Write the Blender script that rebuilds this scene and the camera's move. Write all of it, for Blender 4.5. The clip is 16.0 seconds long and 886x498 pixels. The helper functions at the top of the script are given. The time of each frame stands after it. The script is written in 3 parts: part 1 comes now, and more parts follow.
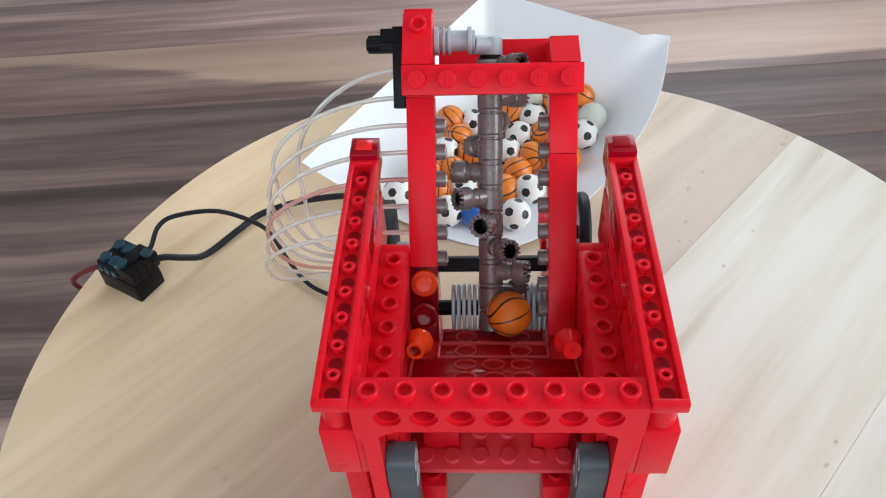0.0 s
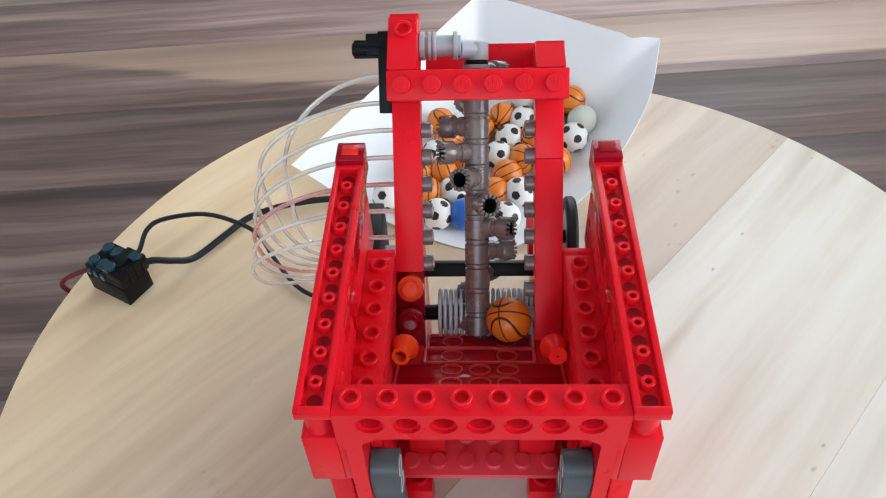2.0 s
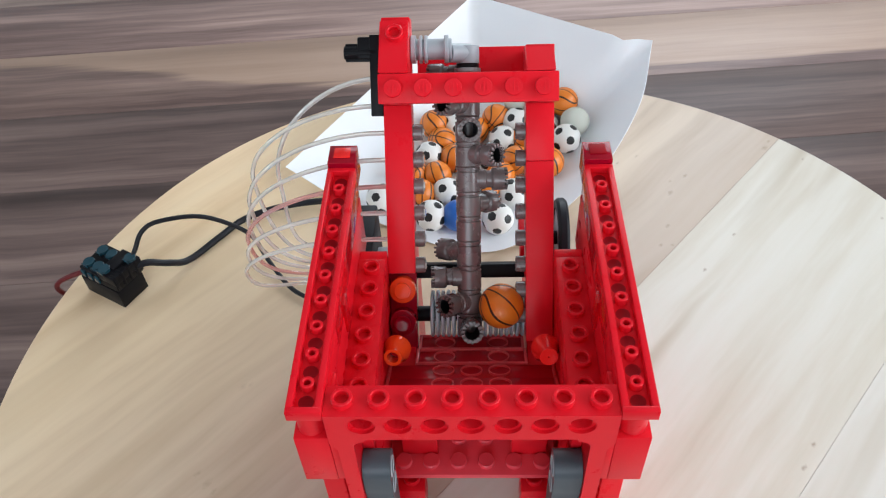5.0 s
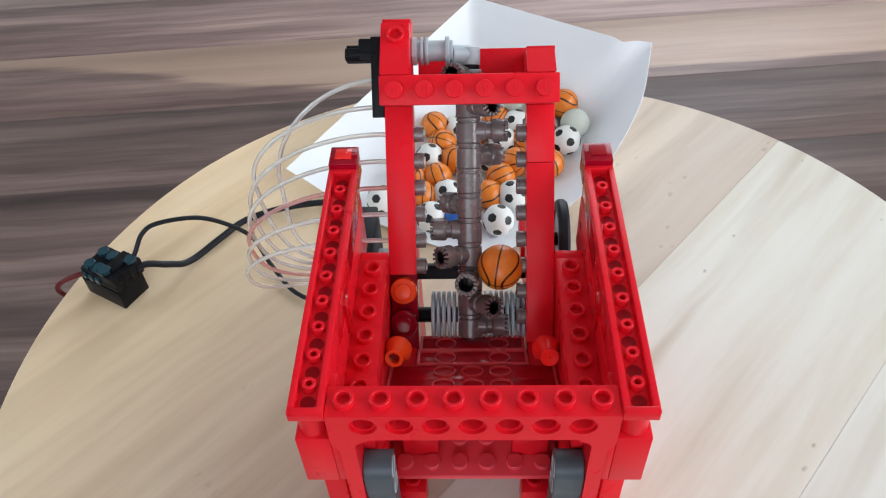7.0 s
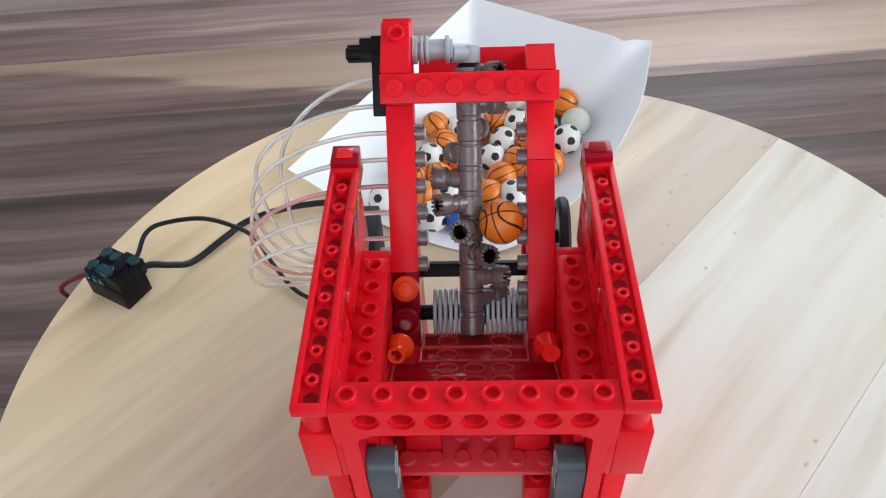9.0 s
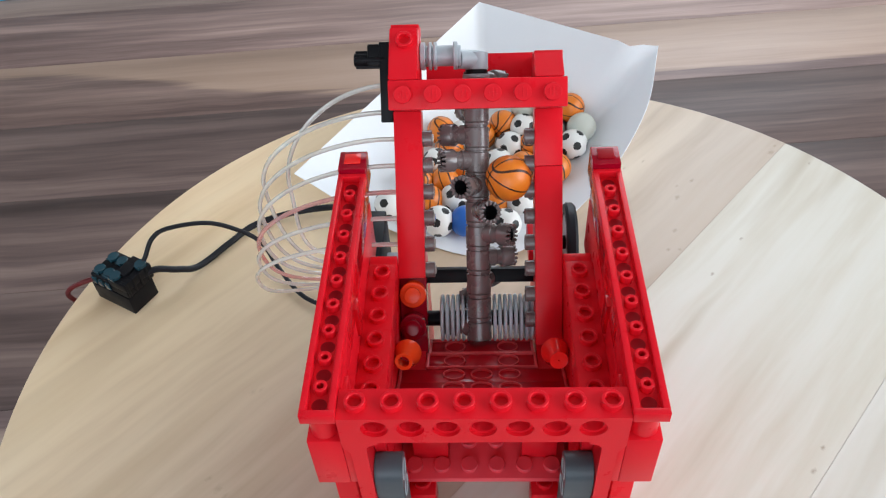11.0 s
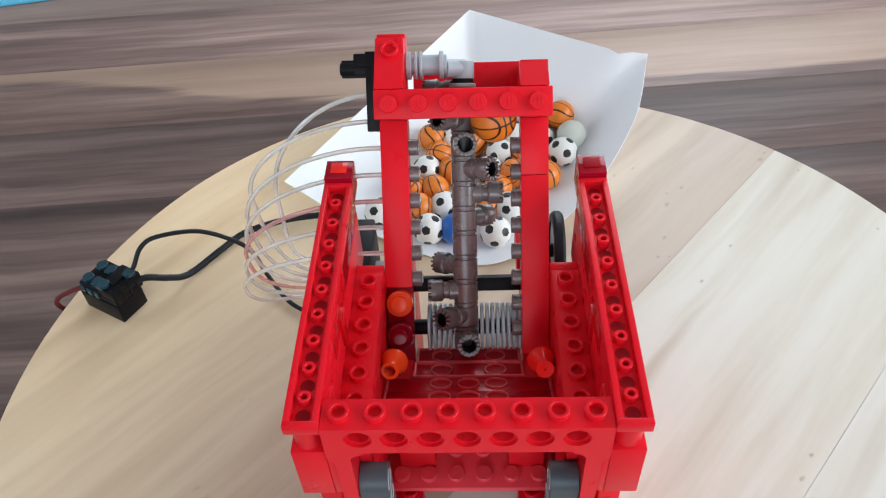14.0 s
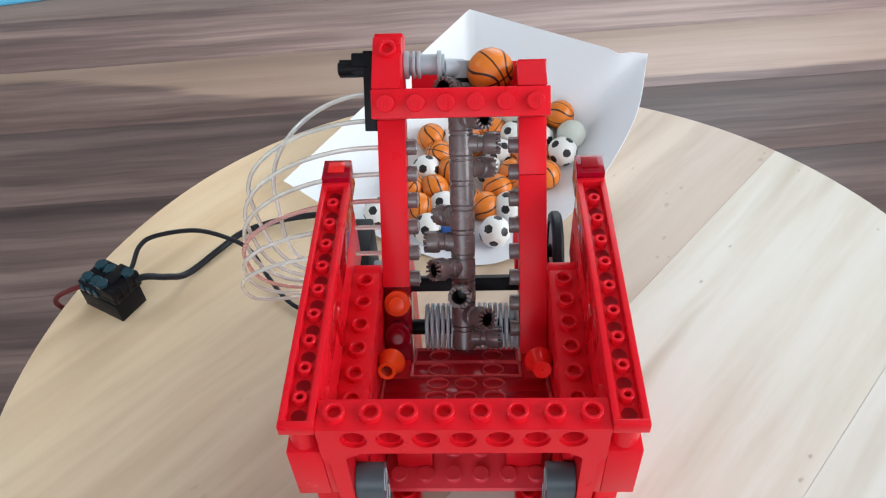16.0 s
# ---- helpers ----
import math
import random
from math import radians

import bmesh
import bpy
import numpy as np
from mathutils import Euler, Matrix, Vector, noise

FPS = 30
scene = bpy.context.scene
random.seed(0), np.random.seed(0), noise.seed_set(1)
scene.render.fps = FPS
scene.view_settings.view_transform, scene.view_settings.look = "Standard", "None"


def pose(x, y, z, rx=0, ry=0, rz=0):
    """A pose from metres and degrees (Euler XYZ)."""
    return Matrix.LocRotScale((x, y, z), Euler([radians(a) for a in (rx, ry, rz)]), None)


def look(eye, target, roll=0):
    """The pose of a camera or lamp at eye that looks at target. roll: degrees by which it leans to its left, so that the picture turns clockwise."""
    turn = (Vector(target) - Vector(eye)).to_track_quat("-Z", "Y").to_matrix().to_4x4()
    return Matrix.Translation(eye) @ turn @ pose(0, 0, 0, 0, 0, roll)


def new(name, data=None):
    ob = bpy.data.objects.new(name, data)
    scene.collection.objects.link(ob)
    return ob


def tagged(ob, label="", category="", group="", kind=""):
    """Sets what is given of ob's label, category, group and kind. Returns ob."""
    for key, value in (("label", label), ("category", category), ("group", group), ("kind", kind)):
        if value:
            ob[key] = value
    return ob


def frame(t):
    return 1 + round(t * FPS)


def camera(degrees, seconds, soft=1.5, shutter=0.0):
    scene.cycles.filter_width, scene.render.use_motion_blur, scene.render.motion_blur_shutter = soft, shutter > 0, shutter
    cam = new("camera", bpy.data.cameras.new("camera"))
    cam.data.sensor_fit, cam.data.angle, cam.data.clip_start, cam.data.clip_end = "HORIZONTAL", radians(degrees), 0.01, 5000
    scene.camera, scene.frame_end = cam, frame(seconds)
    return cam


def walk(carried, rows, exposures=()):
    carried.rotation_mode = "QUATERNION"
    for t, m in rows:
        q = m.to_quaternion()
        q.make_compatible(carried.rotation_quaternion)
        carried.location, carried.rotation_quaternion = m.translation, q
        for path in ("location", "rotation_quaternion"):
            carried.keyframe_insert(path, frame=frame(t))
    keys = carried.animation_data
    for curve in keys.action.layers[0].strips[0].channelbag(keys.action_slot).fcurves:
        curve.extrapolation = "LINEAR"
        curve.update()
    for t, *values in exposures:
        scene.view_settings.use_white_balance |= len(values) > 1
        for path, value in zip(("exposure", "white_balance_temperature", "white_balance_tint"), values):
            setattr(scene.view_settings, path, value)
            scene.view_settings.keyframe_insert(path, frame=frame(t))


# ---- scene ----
from mathutils import Quaternion

cam = camera(58.1, 16.0, 1.2)
PATH = [
    (0, (-0.00351, -0.09581, 0.25564), (-0.01522, 0.07632, 0.07471), -3.29),
    (0.5, (-0.00330, -0.09538, 0.25582), (-0.01459, 0.07689, 0.07500), -3.15),
    (1, (-0.00255, -0.09492, 0.25643), (-0.01380, 0.07734, 0.07559), -3.13),
    (1.5, (-0.00169, -0.09438, 0.25630), (-0.01275, 0.07768, 0.07526), -3.10),
    (2, (-0.00047, -0.09431, 0.25646), (-0.01113, 0.07767, 0.07533), -3.03),
    (2.5, (0.00042, -0.09465, 0.25723), (-0.00987, 0.07760, 0.07634), -3.01),
    (3, (0.00076, -0.09483, 0.25708), (-0.01007, 0.07748, 0.07627), -3.23),
    (3.5, (0.00093, -0.09450, 0.25688), (-0.00967, 0.07757, 0.07583), -3.19),
    (4, (0.00086, -0.09535, 0.25717), (-0.00939, 0.07664, 0.07603), -3.09),
    (6.5, (0.00129, -0.09517, 0.25840), (-0.00789, 0.07738, 0.07773), -2.88),
    (7, (0.00056, -0.09579, 0.25811), (-0.00883, 0.07681, 0.07750), -2.89),
    (7.5, (0.00050, -0.09537, 0.25750), (-0.00868, 0.07730, 0.07694), -2.83),
    (8, (0.00072, -0.09612, 0.25760), (-0.00812, 0.07640, 0.07687), -2.76),
    (8.5, (0.00125, -0.09697, 0.25800), (-0.00798, 0.07587, 0.07761), -3.10),
    (9, (0.00084, -0.09755, 0.25808), (-0.00925, 0.07550, 0.07792), -3.41),
    (11.5, (-0.00042, -0.09629, 0.25897), (-0.01155, 0.07778, 0.07987), -3.50),
    (12, (0.00049, -0.09570, 0.25906), (-0.01023, 0.07874, 0.08030), -3.42),
    (12.5, (0.00031, -0.09596, 0.25857), (-0.00967, 0.07820, 0.07949), -3.22),
    (13, (0.00134, -0.09566, 0.25891), (-0.00819, 0.07852, 0.07983), -3.10),
    (13.5, (0.00154, -0.09628, 0.25962), (-0.00831, 0.07818, 0.08082), -3.21),
    (14, (0.00237, -0.09610, 0.25937), (-0.00744, 0.07880, 0.08100), -3.32),
    (14.5, (0.00152, -0.09585, 0.25835), (-0.00813, 0.07866, 0.07960), -3.19),
    (15, (0.00220, -0.09592, 0.25863), (-0.00712, 0.07798, 0.07926), -3.00),
    (15.5, (0.00224, -0.09664, 0.25864), (-0.00736, 0.07789, 0.07990), -3.06),
    (16, (0.00358, -0.09567, 0.25907), (-0.00681, 0.07910, 0.08062), -3.33),
]
walk(cam, [(t, look(eye, target, roll)) for t, eye, target, roll in PATH], [(0, 0.0), (2.5, 0.04), (4, 0.03), (6.5, -0.03), (8, -0.02), (9, 0.01), (11.5, -0.04), (13.5, -0.02), (16, 0.02)])

# ---- light ----
FLOOR_Z = -0.45
world = bpy.data.worlds.new("sky")
scene.world = world
world.use_nodes = True
wn = world.node_tree.nodes
sky = wn.new("ShaderNodeTexSky")
sky.sky_type, sky.sun_disc = "NISHITA", False
sky.sun_elevation, sky.sun_rotation = radians(38), radians(110)
wn["Background"].inputs["Strength"].default_value = 0.12
world.node_tree.links.new(sky.outputs["Color"], wn["Background"].inputs["Color"])
sun = new("sun", bpy.data.lights.new("sun", "SUN"))
sun.data.energy, sun.data.angle, sun.data.color = 0.9, radians(15), (1.0, 0.96, 0.9)
sun.matrix_world = look((2.3, -0.7, 1.9), (0, 0.1, 0))


def window_or_fill_lamp(width, height, m, watts):
    """The sky's light in the opening of a window out of view, or a fill placed like one."""
    lamp = new("window_or_fill_light", bpy.data.lights.new("window_or_fill_light", "AREA"))
    lamp.data.shape, lamp.data.size, lamp.data.size_y = "RECTANGLE", width, height
    lamp.data.energy, lamp.data.color = watts, (0.84, 0.925, 1.0)
    lamp.matrix_world = m


window_or_fill_lamp(2.6, 1.7, look((2.45, -0.5, 1.1), (0, -0.3, 0.4)), 67)
# added fill for the left side; no window is known there
window_or_fill_lamp(1.4, 1.7, look((-2.45, 0.2, 1.1), (0, 0.1, 0.2)), 14)
window_or_fill_lamp(1.6, 1.7, look((0.6, 2.45, 1.1), (0.3, 0, 0.3)), 34)
window_or_fill_lamp(2.2, 1.7, look((-0.4, -2.45, 0.85), (0.0, 0, 0.2)), 36)


# ---- materials ----
def mat(name, color, rough=0.4, metal=0.0, **more):
    m = bpy.data.materials.new(name)
    m.use_nodes = True
    b = m.node_tree.nodes["Principled BSDF"]
    b.inputs["Base Color"].default_value = (*color, 1)
    b.inputs["Roughness"].default_value, b.inputs["Metallic"].default_value = rough, metal
    for key, value in more.items():
        b.inputs[key.replace("_", " ")].default_value = value
    return m


class Nodes:
    """Short hand for building node trees."""

    def __init__(self, m):
        self.tree, self.shader = m.node_tree, m.node_tree.nodes["Principled BSDF"]

    def add(self, kind, **sockets):
        n = self.tree.nodes.new("ShaderNode" + kind)
        for key, value in sockets.items():
            self.put(n, key.replace("_", " "), value)
        return n

    def put(self, n, key, value):
        key = int(key[1:]) if key[0] == "i" and key[1:].isdigit() else key
        if isinstance(value, bpy.types.NodeSocket):
            self.tree.links.new(value, n.inputs[key])
        else:
            n.inputs[key].default_value = value

    def math(self, op, a, b=0.0, c=None):
        n = self.tree.nodes.new("ShaderNodeMath")
        n.operation = op
        for k, v in enumerate((a, b, c)):
            if v is not None:
                self.put(n, "i%d" % k, v)
        return n.outputs[0]

    def ramp(self, value, *stops):
        n = self.tree.nodes.new("ShaderNodeValToRGB")
        self.put(n, "Fac", value)
        while len(n.color_ramp.elements) < len(stops):
            n.color_ramp.elements.new(0.5)
        for e, (at, color) in zip(n.color_ramp.elements, stops):
            e.position, e.color = at, (*color, 1)
        return n.outputs["Color"]

    def mix(self, fac, a, b, blend="MIX"):
        n = self.tree.nodes.new("ShaderNodeMix")
        n.data_type, n.blend_type = "RGBA", blend
        self.put(n, "i0", fac), self.put(n, "i6", a), self.put(n, "i7", b)
        return n.outputs[2]

    def bump(self, height, strength, distance):
        n = self.add("Bump", Height=height, Strength=strength, Distance=distance)
        self.put(self.shader, "Normal", n.outputs[0])


def plastic(name, color, rough=0.28, dust=0.04, shine=0.4):
    """Moulded toy plastic: nearly plain, with a thin uneven film of dust and fine scratches."""
    m = mat(name, color, rough)
    n = Nodes(m)
    at = n.add("TexCoord").outputs["Object"]
    film = n.add("TexNoise", Vector=at, Scale=160.0, Detail=5.0, Roughness=0.65).outputs["Fac"]
    fine = n.add("TexNoise", Vector=at, Scale=1500.0, Detail=2.0).outputs["Fac"]
    pale = tuple(c * 0.75 + 0.12 for c in color)
    n.put(n.shader, "Base Color", n.mix(n.math("MULTIPLY", film, dust), (*color, 1), (*pale, 1)))
    n.put(n.shader, "Roughness", n.math("MULTIPLY_ADD", film, 0.25, rough - 0.1))
    n.bump(fine, 0.02, 0.0001)
    n.put(n.shader, "Specular IOR Level", shine)
    return m


RED = plastic("red_plastic", (0.72, 0.004, 0.015), 0.28, 0.09, 0.14)
DEEPRED = plastic("shaded_red_plastic", (0.30, 0.002, 0.008), 0.5, 0.02, 0.1)
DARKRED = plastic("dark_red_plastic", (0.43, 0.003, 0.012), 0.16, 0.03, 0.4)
# paler red for rims and tubes: the gloss on their edges is in the colour
EDGERED = plastic("red_plastic_edge_gloss", (0.74, 0.07, 0.085), 0.22, 0.2)
DARKGREY = plastic("dark_grey_plastic", (0.148, 0.118, 0.116), 0.24, 0.04, 0.8)
BLUEGREY = plastic("dark_bluish_grey_plastic", (0.055, 0.068, 0.082), 0.4)
LIGHTGREY = plastic("light_grey_plastic", (0.36, 0.40, 0.43), 0.32)
DISCGREY = plastic("pale_blue_grey_plastic", (0.58, 0.69, 0.75), 0.25)
# teal base colour: the plug's bluish reflection of the sky, painted in
TEAL = plastic("metal_lining_with_sky_sheen", (0.014, 0.052, 0.072), 0.2, 0.02, 0.5)
BLACK = plastic("black_plastic", (0.006, 0.006, 0.008), 0.42, 0.015, 0.14)
BLUE = plastic("blue_plastic", (0.02, 0.13, 0.5), 0.3)
RUBBER = plastic("cable_rubber", (0.009, 0.010, 0.014), 0.45, 0.02, 0.22)
REDRUBBER = plastic("red_cable_rubber", (0.12, 0.006, 0.008), 0.45)
TRANSRED = mat("clear_red_plastic", (0.55, 0.006, 0.015), 0.1, Transmission_Weight=0.7, IOR=1.5)
MILKYRED = mat("dusty_clear_red_plastic", (0.92, 0.07, 0.10), 0.32, Transmission_Weight=0.15, IOR=1.5)
GLOWRED = mat("bright_clear_red_plastic", (0.95, 0.010, 0.022), 0.1, Transmission_Weight=0.55, IOR=1.5)
NEON = mat("clear_bright_red_plastic", (1.0, 0.018, 0.016), 0.1, Transmission_Weight=0.12, IOR=1.5)
ENDRED = mat("deep_clear_red_plastic", (0.34, 0.001, 0.014), 0.09, Transmission_Weight=0.12, IOR=1.45, Specular_IOR_Level=0.3)
TRANSORANGE = mat("clear_orange_plastic", (1.0, 0.075, 0.012), 0.1, Transmission_Weight=0.15, IOR=1.5)
FIBRE = mat("clear_light_fibre", (1.0, 0.985, 0.94), 0.05, Transmission_Weight=0.62, IOR=1.42, Coat_Weight=1.0, Coat_Roughness=0.05)
PINKFIBRE = mat("red_lit_fibre", (1.0, 0.60, 0.57), 0.06, Transmission_Weight=0.7, IOR=1.45)


def wood(name, stops, random_amount, along, rough, scale, knots=(), shine=0.4, fineness=0.28, streaks=0.0, heart=None, warm=None):
    """Boards with grain along their own x axis; each board is cut from another stretch of it."""
    m = mat(name, (0.5, 0.4, 0.3), rough)
    n = Nodes(m)
    rnd = n.add("ObjectInfo").outputs["Random"]
    at = n.add("TexCoord").outputs["Object"]
    shift = n.add("CombineXYZ", X=n.math("MULTIPLY", rnd, 37.0), Y=n.math("MULTIPLY", rnd, 11.0), Z=n.math("MULTIPLY", rnd, 5.0)).outputs[0]
    moved = n.add("VectorMath", i0=at, i1=shift).outputs[0]
    bent = n.add("TexNoise", Vector=moved, Scale=scale * 0.35, Detail=2.0).outputs["Color"]
    bend = n.add("VectorMath", i0=moved)
    bend.operation = "MULTIPLY_ADD"
    n.put(bend, "i0", bent), n.put(bend, "i1", (0.02 / scale * 10, 0.03 / scale * 10, 0.0)), n.put(bend, "i2", moved)
    squeezed = n.add("Mapping", Vector=bend.outputs[0], Scale=(along, 1.0, 1.0)).outputs[0]
    broad = n.add("TexNoise", Vector=squeezed, Scale=scale, Detail=4.0, Roughness=0.6).outputs["Fac"]
    fine = n.add("TexNoise", Vector=squeezed, Scale=scale * 7, Detail=4.0, Roughness=0.7).outputs["Fac"]
    value = n.math("ADD", n.math("MULTIPLY", broad, 1 - fineness), n.math("MULTIPLY", fine, fineness))
    value = n.math("ADD", value, n.math("MULTIPLY_ADD", rnd, random_amount, -random_amount / 2))
    color = n.ramp(value, *stops)
    if streaks:
        # broad soft darker streaks of late wood
        long = n.add("Mapping", Vector=bend.outputs[0], Scale=(0.055, 1.0, 1.0)).outputs[0]
        late = n.add("TexNoise", Vector=long, Scale=scale * 1.6, Detail=1.5, Roughness=0.45).outputs["Fac"]
        color = n.mix(n.math("MULTIPLY", n.ramp(late, (0.53, (0, 0, 0)), (0.66, (1, 1, 1))), streaks), color, (0.74, 0.68, 0.60, 1), "MULTIPLY")
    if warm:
        # the board grows lighter and more honey-coloured towards its outer side
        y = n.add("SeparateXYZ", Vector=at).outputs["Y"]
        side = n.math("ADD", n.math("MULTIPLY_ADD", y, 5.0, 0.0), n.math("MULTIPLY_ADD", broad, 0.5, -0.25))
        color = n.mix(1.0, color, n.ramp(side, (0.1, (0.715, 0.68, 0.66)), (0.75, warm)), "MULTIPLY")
    if heart:
        # a tongue of dark heartwood that narrows and runs out along the plank
        x, y, _ = (n.add("SeparateXYZ", Vector=at).outputs[k] for k in range(3))
        run = n.add("MapRange", Value=x)
        run.interpolation_type = "SMOOTHSTEP"
        for key, v in (("i1", -0.66), ("i2", -0.07), ("i3", 0.055), ("i4", -0.054)):
            n.put(run, key, v)
        wavy = n.math("MULTIPLY_ADD", broad, 0.06, -0.03)
        over = n.math("ADD", n.math("SUBTRACT", y, run.outputs[0]), wavy)
        inside = n.ramp(n.math("MULTIPLY_ADD", over, 26.0, 0.5), (0.30, (1, 1, 1)), (0.66, (0, 0, 0)))
        color = n.mix(inside, color, n.ramp(value, *heart))
        # the window's gloss towards the right is put in as paler, bluer colour
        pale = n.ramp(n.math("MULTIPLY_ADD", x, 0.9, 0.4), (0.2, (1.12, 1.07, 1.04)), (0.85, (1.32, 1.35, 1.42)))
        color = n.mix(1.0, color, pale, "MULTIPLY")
    for x, y, size, depth in knots:
        place = n.add("VectorMath", i0=at, i1=(x, y, 0.0))
        place.operation = "SUBTRACT"
        oval = n.add("Mapping", Vector=place.outputs[0], Scale=(0.6, 1.0, 0.0)).outputs[0]
        rough_edge = n.add("TexNoise", Vector=at, Scale=700.0, Detail=3.0).outputs["Fac"]
        far = n.add("VectorMath", i0=oval)
        far.operation = "LENGTH"
        spread = n.math("MULTIPLY_ADD", rough_edge, 0.9 * size, far.outputs["Value"])
        spot = n.ramp(n.math("DIVIDE", spread, size), (0.45, (1, 1, 1)), (1.4, (0, 0, 0)))
        color = n.mix(n.math("MULTIPLY", spot, depth), color, (0.22, 0.135, 0.07, 1))
    n.put(n.shader, "Specular IOR Level", shine)
    n.put(n.shader, "Base Color", color)
    n.put(n.shader, "Roughness", n.math("MULTIPLY_ADD", fine, 0.2, rough - 0.1))
    n.bump(fine, 0.12, 0.0004)
    return m


# the table: its middle, its radius, the way its boards run
TABLE = (18.2, 78.4, 201.0)
GRAIN = 48.9


def on_table(x, y):
    """From the room's millimetres to metres in the table's own frame."""
    g = radians(GRAIN)
    x, y = x - TABLE[0], y - TABLE[1]
    return (x * math.cos(g) + y * math.sin(g)) * 0.001, (y * math.cos(g) - x * math.sin(g)) * 0.001


# knots and small scars: place, size, depth of colour
KNOTS = [(*on_table(x, y), d * 0.00135, k) for x, y, d, k in (
    (94, 185, 2.0, 0.5), (95, 193, 1.2, 0.4), (103, 197, 1.5, 0.45), (89, 163, 1.5, 0.45), (84, 151, 1.3, 0.5), (89, 151, 1.2, 0.35), (100, 136, 1.2, 0.6), (117, 157, 1.1, 0.6),
    (146, 217, 2.1, 0.5), (149, 222, 1.2, 0.4), (82, 212, 1.1, 0.4), (72, 207, 1.2, 0.4), (162, 208, 1.1, 0.45), (185, 166, 1.1, 0.5), (121, 52, 1.3, 0.6), (115, 43, 1.3, 0.6), (-94, 37, 2.2, 0.22), (-98, 41, 1.6, 0.25), (-91, 34, 1.4, 0.25), (-89, 77.5, 1.8, 0.16), (-86, 78.5, 1.3, 0.14))]
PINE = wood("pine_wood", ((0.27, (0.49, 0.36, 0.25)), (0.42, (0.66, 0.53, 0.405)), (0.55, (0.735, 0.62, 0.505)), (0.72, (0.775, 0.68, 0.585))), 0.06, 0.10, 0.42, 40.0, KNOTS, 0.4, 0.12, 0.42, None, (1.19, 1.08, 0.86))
PALEPINE = wood("pale_pine_wood", ((0.28, (0.51, 0.44, 0.35)), (0.42, (0.615, 0.56, 0.47)), (0.55, (0.675, 0.635, 0.56)), (0.72, (0.71, 0.68, 0.62))), 0.06, 0.10, 0.42, 40.0, KNOTS, 0.4, 0.15, 0.8)
WHITEPINE = wood("white_pine_wood", ((0.28, (0.54, 0.485, 0.40)), (0.42, (0.62, 0.575, 0.50)), (0.55, (0.665, 0.63, 0.57)), (0.72, (0.70, 0.68, 0.63))), 0.06, 0.10, 0.42, 40.0, KNOTS, 0.4, 0.15, 0.5)
HEART = ((0.30, (0.036, 0.023, 0.021)), (0.44, (0.080, 0.053, 0.048)), (0.56, (0.138, 0.094, 0.084)), (0.76, (0.26, 0.186, 0.16)))
MIDWALNUT = wood("brown_walnut_floor", tuple((at, tuple(c * 1.9 for c in color)) for at, color in HEART), 0.10, 0.05, 0.42, 22.0, (), 0.3, 0.2)
WALNUT = wood("walnut_floor", HEART, 0.10, 0.05, 0.42, 22.0, (), 0.3, 0.2)
GREYWALNUT = wood("pale_walnut_floor", ((0.25, (0.12, 0.088, 0.080)), (0.42, (0.19, 0.140, 0.124)), (0.55, (0.25, 0.188, 0.165)), (0.80, (0.36, 0.28, 0.24))), 0.1, 0.05, 0.42, 22.0, (), 0.3)
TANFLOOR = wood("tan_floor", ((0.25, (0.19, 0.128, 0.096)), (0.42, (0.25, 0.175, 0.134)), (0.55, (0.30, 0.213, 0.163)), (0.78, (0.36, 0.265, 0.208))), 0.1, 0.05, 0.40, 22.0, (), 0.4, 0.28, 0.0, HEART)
PLASTER = mat("white_plaster", (0.60, 0.585, 0.565), 0.9)
Nodes(PLASTER).bump(Nodes(PLASTER).add("TexNoise", Scale=90.0, Detail=4.0).outputs["Fac"], 0.1, 0.002)


def paper_material():
    m = mat("white_paper", (0.84, 0.86, 0.89), 0.75)
    n = Nodes(m)
    at = n.add("TexCoord").outputs["Object"]
    fibre = n.add("TexNoise", Vector=at, Scale=900.0, Detail=4.0).outputs["Fac"]
    wave = n.add("TexNoise", Vector=at, Scale=22.0, Detail=2.0).outputs["Fac"]
    n.put(n.shader, "Base Color", n.ramp(wave, (0.3, (0.84, 0.875, 0.91)), (0.7, (0.88, 0.905, 0.935))))
    n.bump(n.math("ADD", n.math("MULTIPLY", fibre, 0.08), wave), 0.25, 0.0015)
    return m


def basketball_material():
    """Orange with printed dark seams: two great circles and two bowed side lines."""
    m = mat("orange_ball_plastic", (0.74, 0.2, 0.018), 0.38)
    n = Nodes(m)
    at = n.add("TexCoord").outputs["Object"]
    unit = n.add("VectorMath", i0=at)
    unit.operation = "NORMALIZE"
    s = n.add("SeparateXYZ", Vector=unit.outputs[0]).outputs
    ax, az = n.math("ABSOLUTE", s["X"]), n.math("ABSOLUTE", s["Z"])
    bow = n.math("MULTIPLY_ADD", n.math("MULTIPLY", s["Y"], s["Y"]), -0.57, 0.80)
    side = n.math("ABSOLUTE", n.math("SUBTRACT", ax, bow))
    line = n.math("MINIMUM", n.math("MINIMUM", ax, az), side)
    wear = n.add("TexNoise", Vector=at, Scale=500.0, Detail=3.0).outputs["Fac"]
    width = n.math("MULTIPLY_ADD", wear, 0.02, 0.026)
    mask = n.math("LESS_THAN", line, width)
    base = n.mix(wear, (0.70, 0.17, 0.012, 1), (0.80, 0.235, 0.022, 1))
    n.put(n.shader, "Base Color", n.mix(mask, base, (0.035, 0.012, 0.008, 1)))
    n.bump(n.add("TexVoronoi", Vector=at, Scale=2200.0).outputs["Distance"], 0.12, 0.0003)
    return m


PAPER, ORANGEBALL = paper_material(), basketball_material()
